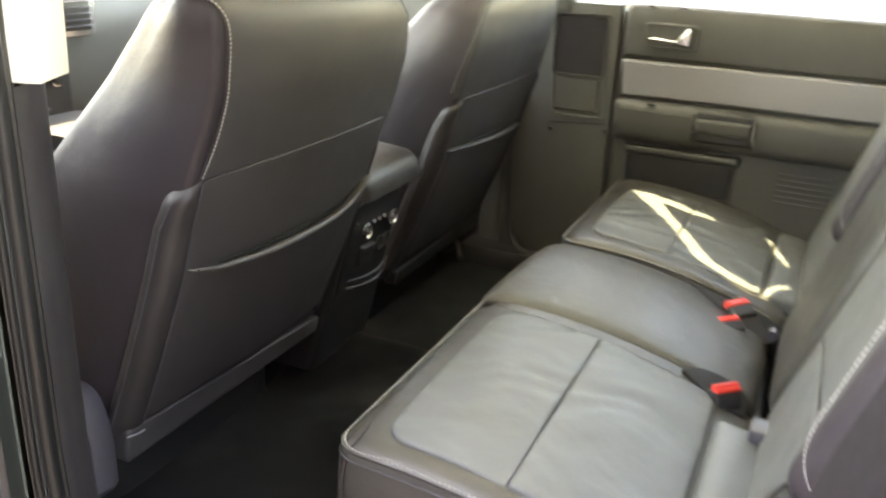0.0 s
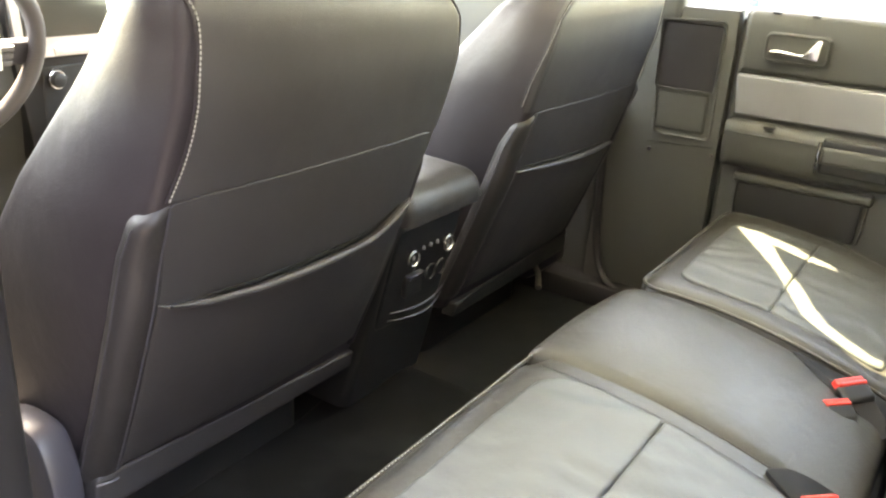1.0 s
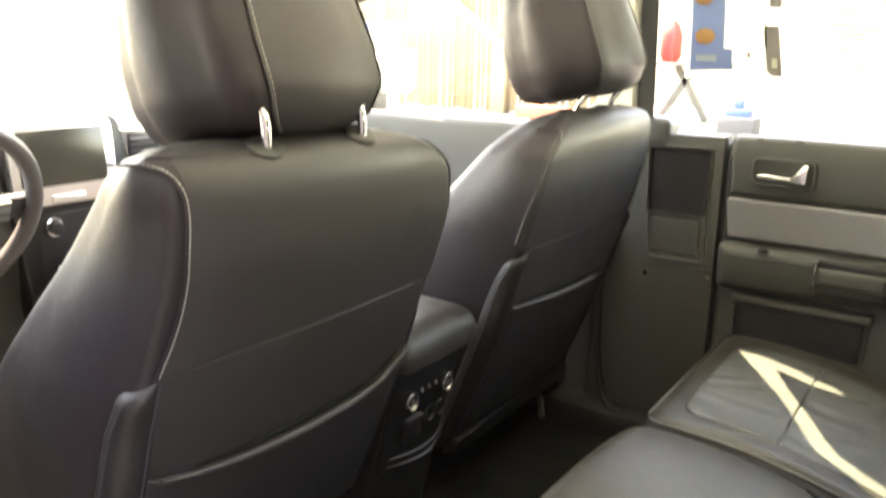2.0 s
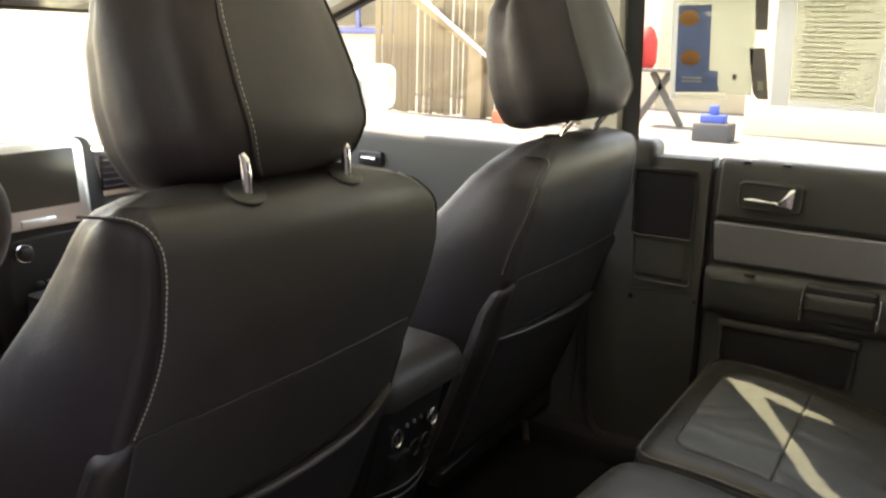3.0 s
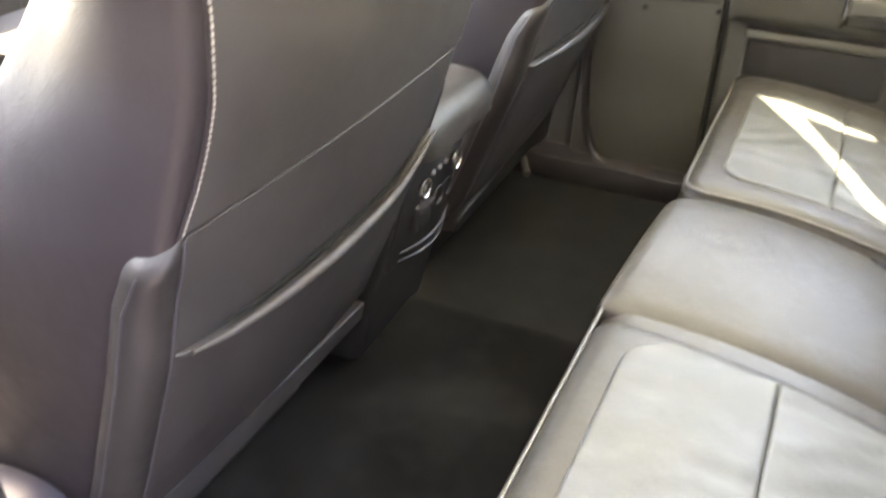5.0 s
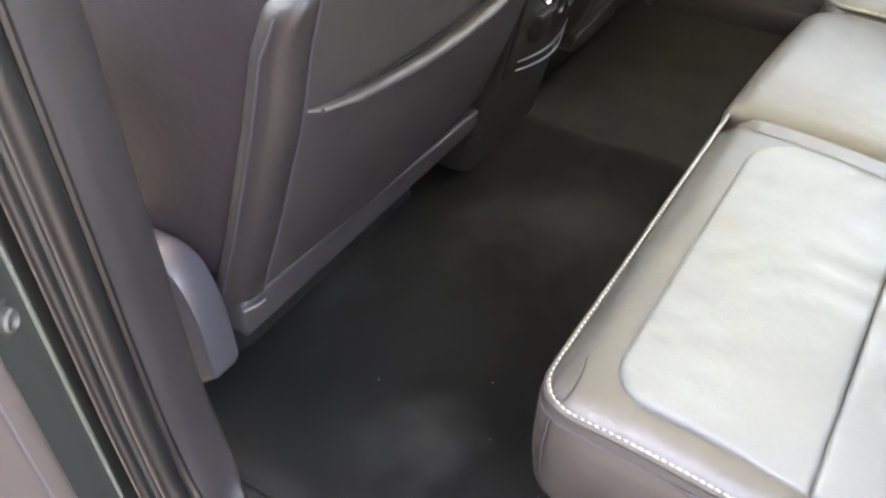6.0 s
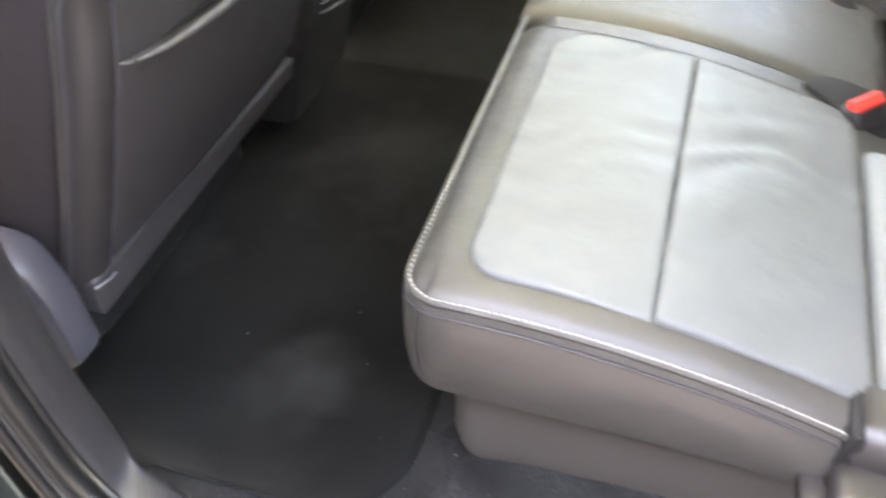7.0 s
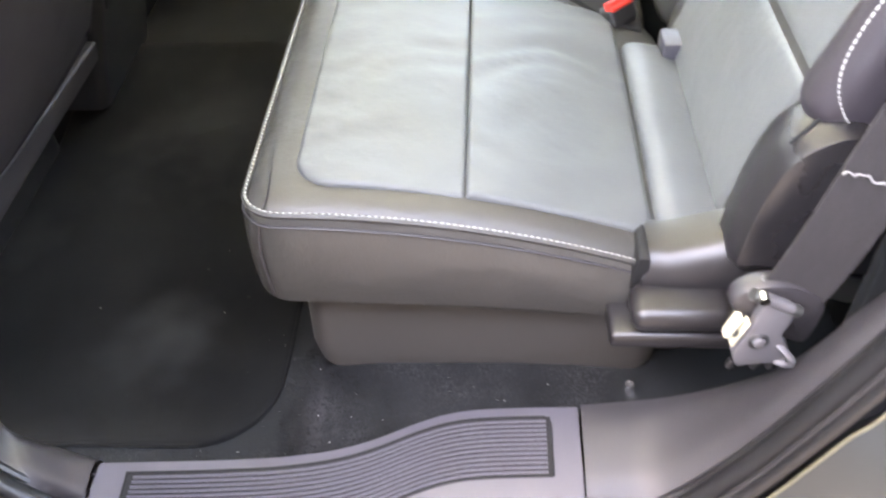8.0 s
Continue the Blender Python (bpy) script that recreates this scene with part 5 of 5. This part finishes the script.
part("pillar_panel", slab([(a, b) for a, b in pil], lambda u, v, t: Vector((t, u, v)), FX + 0.06, FX - 0.004, 0.010), DOOR_PLASTIC, p2)
part("recess", pad(far(0.006), 0.080, 0.214, 1.050, 1.196, 0.008, 0.010, -0.006, 0.004, (6, 6)), PILLAR_PLASTIC, p2)
part("lower_panel", pad(far(0.008), 0.088, 0.208, 0.955, 1.046, 0.010, 0.008, 0.006, 0.010, (6, 5)), DOOR_PLASTIC, p2)
part("recess_rim", tube([Vector((FX - 0.006, p[0], p[1])) for p in (lambda q: q + q[:1])(rounded([(0.074, 0.945), (0.204, 0.945), (0.222, 1.200), (0.076, 1.204)], 0.012))], 0.0035, 6), DOOR_PLASTIC, p2)
for y, z in ((0.060, 0.916), (0.205, 0.905)):
    part("screw", tube([(FX - 0.004, y, z), (FX - 0.012, y, z)], 0.005, 10), CHROME, p2)
part("seam_line", tube([(FX - 0.005, 0.06, 0.932), (FX - 0.005, 0.215, 0.922)], 0.0016, 6), PLASTIC, p2)
part("kick_edge", tube(smooth_path([(FX - 0.012, 0.315, 1.0), (FX - 0.014, 0.312, 0.75), (FX - 0.018, 0.29, 0.60), (FX - 0.03, 0.235, 0.545), (FX - 0.035, 0.12, 0.535), (FX - 0.035, -0.02, 0.535)], 6), 0.010, 8), PILLAR_PLASTIC, p2)
part("belt_anchor_cover", tube(smooth_path([(0.60, 0.572, 0.555), (0.690, 0.540, 0.565), (0.716, 0.486, 0.565), (0.668, 0.424, 0.560), (0.60, 0.382, 0.545)], 5), 0.008, 8), DOOR_PLASTIC, p2)
structure("pillar_upper", loft([[Vector((FX - 0.02 + x, 0.262 + y + 0.02 * k, z)) for x, y in ((0, 0), (0, 0.085), (0.05, 0.095), (0.05, -0.01))] for k, z in ((0, 1.225), (0.5, 1.45), (1, 1.64))]), HEADLINER, "beige upper door pillar trim", "pillar")
structure("window_frame", loft([[Vector((FX - 0.005 + x, 0.215 + y + 0.015 * k, z)) for x, y in ((0, 0), (0, 0.038), (0.06, 0.045), (0.06, 0.022))] for k, z in ((0, 1.215), (0.5, 1.45), (1, 1.64))]), RUBBER, "black rear window frame upright", "trim")
knuckle = pad(lambda y, z, h: Vector((FX - 0.012 - h, y, z)), 0.175, 0.262, 1.195, 1.262, (0.01, 0.01, 0.03, 0.02), 0.02, 0.016, 0.05, (5, 4))
part("belt_cap", knuckle, DOOR_PLASTIC, p2)
structure("far_sill", block(0.70, 0.93, -0.60, 1.5, 0.46, 0.552, 0.02), PILLAR_PLASTIC, "dark grey plastic far door sill", "door sill")

door_3 = tagged(thing("door_3", (0.77, 0.9, 0.5), "closed front passenger door with charcoal trim", "car door"), kind="structure")
part("door_shell", block(0.80, 0.94, 0.34, 1.55, 0.45, 1.20, 0.01), PAINT, door_3)
part("door_trim", pad(lambda y, z, h: Vector((0.772 - h, y, z)), 0.34, 1.50, 0.50, 1.222, 0.02, 0.02, 0.016, 0.03, (8, 8)), DOOR_PLASTIC, door_3)
part("armrest", pad(lambda y, z, h: Vector((0.74 - h, y, z)), 0.38, 1.20, 0.88, 0.97, 0.02, 0.03, 0.025, 0.05, (8, 4)), DOOR_PLASTIC, door_3)
part("handle_bezel", pad(lambda y, z, h: Vector((0.758 - h, y, z)), 0.925, 1.005, 1.13, 1.17, 0.010, 0.006, 0.004, 0.012, (4, 4)), PLASTIC, door_3)
part("handle_lever", block(0.744, 0.756, 0.935, 0.985, 1.144, 1.156, 0.004), CHROME, door_3, "chrome door handle")
part("window_pane", block(0.80, 0.804, 0.36, 1.50, 1.19, 1.60, 0), GLASS, door_3)

door_mirror = thing("door_mirror", (0.96, 1.16, 1.24), "white far door mirror on a short black foot", "mirror")
case = rounded([(0.935, 1.262), (1.080, 1.256), (1.108, 1.275), (1.110, 1.375), (1.085, 1.390), (0.975, 1.386), (0.935, 1.360)], [0.02, 0.015, 0.02, 0.03, 0.03, 0.04, 0.03])
shell = part("mirror_case", loft([[Vector((1.02 + (u - 1.02) * k, y, 1.322 + (v - 1.322) * k)) for u, v in case] for y, k in ((1.125, 0.99), (1.130, 1.0), (1.165, 1.0), (1.205, 0.88), (1.232, 0.62), (1.240, 0.30))]), WHITE_WOOD, door_mirror, "white painted mirror housing")
part("mirror_glass", slab(rounded([(0.948, 1.276), (1.094, 1.272), (1.098, 1.372), (0.952, 1.370)], 0.016), lambda u, v, t: Vector((u, t, v)), 1.122, 1.128, 0.001), CHROME, shell)
part("mirror_foot", block(0.925, 1.0, 1.15, 1.21, 1.20, 1.275, 0.012), PLASTIC, door_mirror)

# ---- dashboard ----
dash = thing("dashboard", (0.03, 1.45, 0.9), "charcoal dashboard with dark screen and silver bezel", "dashboard")
prof = rounded([(1.30, 0.62), (1.86, 0.62), (1.86, 1.215), (1.48, 1.232), (1.33, 1.205), (1.30, 1.12), (1.30, 0.95), (1.34, 0.80)][::1], [0.02, 0.02, 0.03, 0.06, 0.05, 0.04, 0.04, 0.04])
part("dash_body", slab(prof, lambda u, v, t: Vector((t, u, v)), -0.74, 0.80, 0.01), DOOR_PLASTIC, dash)
st = rounded([(-0.105, 0.74), (0.165, 0.74), (0.165, 1.12), (0.130, 1.238), (-0.140, 1.238), (-0.150, 1.12)], 0.03)
part("centre_panel", slab(st, lambda u, v, t: Vector((u, t, v)), 1.36, 1.285, 0.008), PLASTIC, dash)
scr = rounded([(-0.142, 1.050), (0.112, 1.050), (0.112, 1.236), (-0.142, 1.232)], [0.014, 0.014, 0.03, 0.014])
part("screen_bezel", slab(scr, lambda u, v, t: Vector((u, t + 0.10 * (v - 1.12), v)), 1.292, 1.272, 0.004), BRUSHED, dash, "bright silver screen bezel")
scr = rounded([(-0.122, 1.092), (0.084, 1.092), (0.084, 1.215), (-0.122, 1.213)], 0.006)
part("screen", slab(scr, lambda u, v, t: Vector((u, t + 0.10 * (v - 1.12), v)), 1.280, 1.268, 0.002), SCREEN, dash, "dark unlit screen")
part("screen_button", block(-0.06, 0.022, 1.262, 1.28, 1.052, 1.072, 0.004), BRUSHED, dash)
for x0 in (0.140, -0.30):
    vent = part("air_vent", slab(rounded([(x0, 1.09), (x0 + 0.12, 1.09), (x0 + 0.13, 1.205), (x0 - 0.005, 1.205)], 0.012), lambda u, v, t: Vector((u, t, v)), 1.32, 1.286, 0.006), LEVER, dash, "silver framed air vent")
    part("vent_opening", block(x0 + 0.015, x0 + 0.105, 1.280, 1.30, 1.105, 1.190, 0.004), PLASTIC, vent)
    for k in range(5):
        part("vent_slat", moved(block(-0.044, 0.044, -0.006, 0.006, -0.0015, 0.0015, 0.0006), pose(x0 + 0.06, 1.280, 1.117 + 0.015 * k, 20, 0, 0)), GREY_PLASTIC, vent)
part("radio_panel", pad(lambda x, z, h: Vector((x, 1.283 - h, z)), -0.085, 0.145, 0.88, 1.03, 0.02, 0.006, 0.004, 0.008, (4, 4)), PLASTIC, dash)
for x in (-0.055, 0.112):
    k = part("dial", loft([[Vector((x + r * math.cos(a), 1.276 - d, 1.00 + r * math.sin(a))) for a in np.linspace(0, 2 * math.pi, 21)[:-1]] for d, r in ((0, 0.017), (0.016, 0.015), (0.018, 0.010))]), PLASTIC, dash)
    part("dial_ring", tube([Vector((x + 0.0185 * math.cos(a), 1.272, 1.00 + 0.0185 * math.sin(a))) for a in np.linspace(0, 2 * math.pi, 21)], 0.003, 6), CHROME, k)
for k in range(6):
    part("radio_button", block(-0.03 + 0.02 * k, -0.015 + 0.02 * k, 1.272, 1.282, 0.92, 0.93, 0.002), GREY_PLASTIC, dash)
part("cluster_hood", pad(lambda x, z, h: Vector((x, 1.30 - 0.08 + 0.3 * (z - 1.1) - h, z)), -0.57, -0.20, 1.03, 1.225, 0.05, 0.03, 0.02, 0.10, (8, 5)), PLASTIC, dash)
wheel = thing("steering_wheel", (-0.385, 1.20, 1.0), "black leather steering wheel with silver spoke buttons", "steering wheel")
WM = pose(-0.405, 1.07, 1.098, 24, 0, 0)
part("rim", moved(tube([Vector((0.186 * math.cos(a), 0, 0.186 * math.sin(a))) for a in np.linspace(0, 2 * math.pi, 49)], 0.0165, 12), WM), RIM, wheel)
part("hub", moved(pad(lambda u, v, h: Vector((u, -0.01 - h, v)), -0.075, 0.075, -0.07, 0.06, 0.03, 0.03, 0.02, 0.04, (5, 5)), WM), PLASTIC, wheel)
for sx in (-1, 1):
    part("spoke", moved(block(min(sx * 0.06, sx * 0.18), max(sx * 0.06, sx * 0.18), 0.0, 0.02, -0.025, 0.025, 0.008), WM), GREY_PLASTIC, wheel, "grey spoke")
    for k in range(3):
        part("spoke_button", moved(block(min(sx * 0.09, sx * 0.14), max(sx * 0.09, sx * 0.14), -0.006, 0.002, -0.02 + 0.015 * k, -0.009 + 0.015 * k, 0.002), WM), SATIN, wheel)
part("column", moved(tube([(0, 0.02, -0.01), (0, 0.25, -0.06)], 0.045, 12), WM), PLASTIC, wheel)
mirror = thing("rear_view_mirror", (0.03, 1.16, 1.58), "black rear view mirror under the windscreen", "mirror")
part("mirror_case", block(-0.16, 0.115, 1.18, 1.22, 1.499, 1.578, 0.012), PLASTIC, mirror)
part("mirror_glass", block(-0.152, 0.107, 1.177, 1.1805, 1.507, 1.570, 0.0), CHROME, mirror)
part("mirror_arm", tube([(0.03, 1.17, 1.56), (0.03, 1.24, 1.60)], 0.012, 8), PLASTIC, mirror)

# ---- body shell, glass and roof ----
RZ = 1.655
bm = loft([[Vector((-0.72, y, z)), Vector((0.76, y, z)), Vector((0.76, y - 0.006, z - 0.008)), Vector((-0.72, y - 0.006, z - 0.008))] for y, z in ((1.80, 1.235), (1.35, 1.46), (0.95, 1.62))])
structure("windscreen", bm, GLASS, "clear windscreen", "windscreen")
for x in (-0.74, 0.775):
    structure("front_pillar", tube([(x, 1.86, 1.21), (x, 1.36, 1.46), (x, 0.92, 1.64)], 0.036, 8), HEADLINER, "beige windscreen pillar", "pillar")
    structure("front_window_frame", tube([(x * 1.03, 1.72, 1.22), (x * 1.03, 1.28, 1.455), (x * 1.03, 0.86, 1.63)], 0.016, 8), RUBBER, "black front window frame", "trim")
# roof; its glazed panel over the rear seats is added unseen to admit light
for a in ((-0.80, 0.82, 0.47, 0.98), (-0.80, 0.82, -2.35, -0.50), (-0.80, -0.66, -0.50, 0.47), (0.735, 0.82, -0.50, 0.47)):
    structure("ceiling", block(a[0], a[1], a[2], a[3], RZ, RZ + 0.05, 0.0), HEADLINER, "beige roof lining", "ceiling")
structure("added_roof_glass", block(-0.69, 0.77, -0.53, 0.50, RZ + 0.055, RZ + 0.060, 0), TINTED, "tinted glass panel added in the unseen roof to admit light", "window")
# near front door, rear quarters and tailgate close the cabin
structure("door_4", block(-0.93, -0.76, 0.40, 1.56, 0.40, 1.21, 0.02), PAINT, "closed driver door", "car door")
structure("door_4_trim", pad(lambda y, z, h: Vector((-0.752 + h, y, z)), 0.36, 1.50, 0.46, 1.215, 0.02, 0.02, 0.015, 0.02, (6, 6)), DOOR_PLASTIC, "charcoal driver door trim", "car door")
structure("firewall", block(-0.76, 0.80, 1.70, 1.86, 0.45, 1.20, 0.01), CARPET, "black carpeted bulkhead", "wall")
structure("near_pillar_core", block(-0.86, -0.76, 0.33, 0.40, 0.45, 1.66, 0.01), PAINT, "painted door pillar", "pillar")
structure("near_front_glass", block(-0.80, -0.796, 0.40, 1.50, 1.21, 1.62, 0), GLASS, "driver door window", "window")
structure("quarter_near", block(-0.95, -0.80, -2.35, -0.66, 0.40, 1.22, 0.02), PAINT, "painted rear quarter panel", "body panel")
structure("quarter_far", block(0.80, 0.95, -2.35, -0.98, 0.40, 1.22, 0.02), PAINT, "painted rear quarter panel", "body panel")
structure("tailgate", block(-0.93, 0.95, -2.45, -2.36, 0.40, 1.15, 0.02), PAINT, "painted tailgate", "body panel")
DARK_GLASS = glass("privacy_glass", (0.16, 0.17, 0.165))
for x in (-0.805, 0.815):
    structure("rear_side_glass", block(x, x + 0.004, -2.34, -0.68 if x < 0 else -0.99, 1.20, 1.62, 0), DARK_GLASS, "dark tinted rear side window", "window")
structure("tailgate_glass", block(-0.78, 0.80, -2.40, -2.395, 1.13, 1.64, 0), DARK_GLASS, "dark tinted tailgate window", "window")
structure("rear_floor", block(-0.80, 0.80, -2.35, -0.72, 0.55, 0.60, 0.01), CARPET, "black load floor", "floor")
structure("cowl", block(-0.93, 0.95, 1.86, 3.0, 0.40, 1.18, 0.06), PAINT, "dark painted bonnet", "body panel")
for x0, x1 in ((-0.84, -0.76), (0.78, 0.86)):
    structure("roof_rail", block(x0, x1, -2.35, 1.0, 1.60, 1.70, 0.02), PAINT, "painted roof side rail", "body panel")
    for y in (-1.05, -2.3):
        structure("rear_pillar", block(x0, x1, y, y + 0.10, 1.2, 1.62, 0.02), PAINT, "painted rear pillar", "pillar")

# unseen pale cloth added under the roof; its narrow gaps shape the sun strips
lift = SUN_TO * ((RZ - 0.014 - 0.812) / SUN_TO.z)


def shade(points, up=0.0):
    return slab(ccw([(a + lift.x, b + lift.y) for a, b in points]), lambda u, v, t: Vector((u, v, t)), RZ - 0.018 + up, RZ - 0.016 + up, 0.0004)


sun_mask = thing("sun_strip_mask", (0.05, 0.0, RZ - 0.014), "unseen pale cloth panels added under the roof, gaps shaping sun strips", "sun shade")
EDGE_A = [(0.589, -0.062), (0.497, -0.120), (0.419, -0.173), (0.365, -0.204), (0.299, -0.239), (0.272, -0.261), (0.254, -0.297), (0.241, -0.325), (0.238, -0.347), (0.254, -0.376), (0.310, -0.419)]
EDGE_B = [(0.539, -0.142), (0.476, -0.172), (0.417, -0.205), (0.370, -0.235), (0.319, -0.262), (0.296, -0.285), (0.278, -0.318), (0.271, -0.350), (0.285, -0.378), (0.322, -0.411)]
EDGE_C = [(0.589, -0.062), (0.590, -0.103), (0.577, -0.158), (0.558, -0.209), (0.549, -0.249)]
part("mask_panel", shade(EDGE_A + [(0.16, -0.94), (-0.80, -0.94), (-0.80, 0.10), (0.589, 0.10)]), MASK_CLOTH, sun_mask)
part("mask_panel", shade([(0.539, -0.142), (0.524, -0.205), (0.538, -0.262), (0.60, -0.345), (0.515, -0.372), (0.42, -0.404), (0.345, -0.420)] + EDGE_B[:0:-1], 0.0026), MASK_CLOTH, sun_mask)
part("mask_panel", shade([(0.60, -0.362), (0.60, -0.94), (0.12, -0.94), (0.12, -0.425), (0.30, -0.416), (0.425, -0.398), (0.435, -0.408), (0.522, -0.379)], 0.0052), MASK_CLOTH, sun_mask)
part("mask_panel", shade([(0.72, -0.94), (0.72, 0.10), (0.589, 0.10)] + EDGE_C + [(0.530, -0.262), (0.59, -0.35), (0.59, -0.94)], 0.0078), MASK_CLOTH, sun_mask)

# ---- outside ----
ground = bmesh.new()
gv = [ground.verts.new(p) for p in ((-400, -400, 0), (400, -400, 0), (400, 400, 0), (-400, 400, 0))]
ground.faces.new(gv)
structure("ground", ground, CONCRETE, "worn sunlit concrete yard", "ground")
# darker strip added out of view to cut light bounced up into the cabin
structure("road", block(-3.55, 0.2, -30, 30, 0.0, 0.004, 0), ASPHALT, "unseen grey asphalt strip added beside the car to dim bounced light", "road")
# added out of view to hold back sky light from the open door
structure("light_blocker_west", block(-3.75, -3.55, -7, 0.9, 0, 4.8, 0.02), BROWN_WALL, "unseen brown wall added beside the car to block sky light", "wall")
fence = thing("stair_railing", (13.8, 8.2, 0), "sunlit timber stair side of close upright boards and pale handrail", "railing")
random.seed(31)
y = 5.4
while y < 10.4:
    w = random.choice((0.07, 0.10, 0.12, 0.15))
    x = 13.80 + random.uniform(-0.02, 0.03)
    part("picket", block(x, x + 0.035, y, y + w, random.uniform(0.0, 0.06), 3.6 + random.uniform(-0.1, 0.1), 0.006), WOOD, fence)
    y += w + random.choice((0.012, 0.02, 0.045))
part("post", block(13.66, 13.78, 7.84, 8.16, 0.0, 1.42, 0.012), PALE_WOOD, fence, "broad pale timber post")


def sloped(x0, x1, y0, z0, y1, z1, h):
    return loft([[Vector((x, y, z + d)) for x, d in ((x0, 0), (x1, 0), (x1, h), (x0, h))] for y, z in ((y0, z0), (y1, z1))])


part("stringer", sloped(13.70, 13.78, 8.0, 1.28, 10.4, 2.78, 0.20), PALE_WOOD, fence)
part("handrail", sloped(13.58, 13.66, 7.50, 1.04, 10.4, 3.10, 0.07), WHITE_WOOD, fence, "white painted handrail")
crate = thing("brick_edging", (13.2, 6.7, 0), "low orange-red brick edging before the stair", "edging")
part("edging_block", block(13.05, 13.35, 6.2, 7.25, 0.0, 0.24, 0.02), BRICK, crate)
shed = thing("building", (20, 14, 0), "pale rendered building with blue window frame", "building")
part("wall", block(19.5, 24, 2.0, 22, 0, 6.5, 0.02), CREAM_WALL, shed)
win = part("window", block(19.42, 19.5, 14.0, 16.4, 1.9, 4.2, 0.01), SCREEN, shed)
for y in (13.9, 15.2, 16.4):
    part("frame", block(19.36, 19.46, y, y + 0.14, 1.8, 4.3, 0.01), BLUE, win)
part("frame", block(19.36, 19.46, 13.9, 16.5, 1.66, 1.84, 0.01), BLUE, win)
wall_thing = thing("site_hut", (15, 1.0, 0), "cream rendered hut wall", "building")
part("wall", block(14.5, 17.0, -6.0, 2.9, 0.75, 3.6, 0.02), CREAM_WALL, wall_thing)
part("plinth", block(14.45, 17.0, -6.0, 2.95, 0.0, 0.75, 0.02), CREAM_WALL, wall_thing)
table = thing("picnic_table", (15, 4.7, 0), "grey timber picnic table with crossed legs", "picnic table")
part("tabletop", block(14.6, 15.4, 4.22, 5.25, 1.02, 1.08, 0.01), GREY_WOOD, table)
for sgn in (-1, 1):
    part("leg", moved(block(-0.05, 0.05, -0.06, 0.06, -0.59, 0.59, 0.01), pose(15.0, 4.66 + 0.14 * sgn, 0.51, 32 * sgn, 0, 0)), GREY_WOOD, table)
bag = thing("red_bag", (15.0, 4.99, 1.08), "red bag on the picnic table", "bag")
part("bag_body", loft([[Vector((15.0 + w * math.cos(a), 4.99 + w * math.sin(a), z)) for a in np.linspace(0, 2 * math.pi, 17)[:-1]] for z, w in ((1.08, 0.14), (1.2, 0.20), (1.58, 0.20), (1.78, 0.13), (1.86, 0.05))]), BAG_RED, bag)
stand = thing("umbrella_stand", (12.9, 3.08, 0), "blue umbrella stand on a dark grey block", "stand")
part("foot", block(12.75, 13.3, 2.80, 3.38, 0.0, 0.30, 0.03), ASPHALT, stand)
part("block_lower", block(12.80, 13.1, 2.90, 3.28, 0.30, 0.43, 0.02), BLUE, stand)
part("sleeve", block(12.86, 13.0, 3.02, 3.16, 0.43, 0.58, 0.02), BLUE, stand)
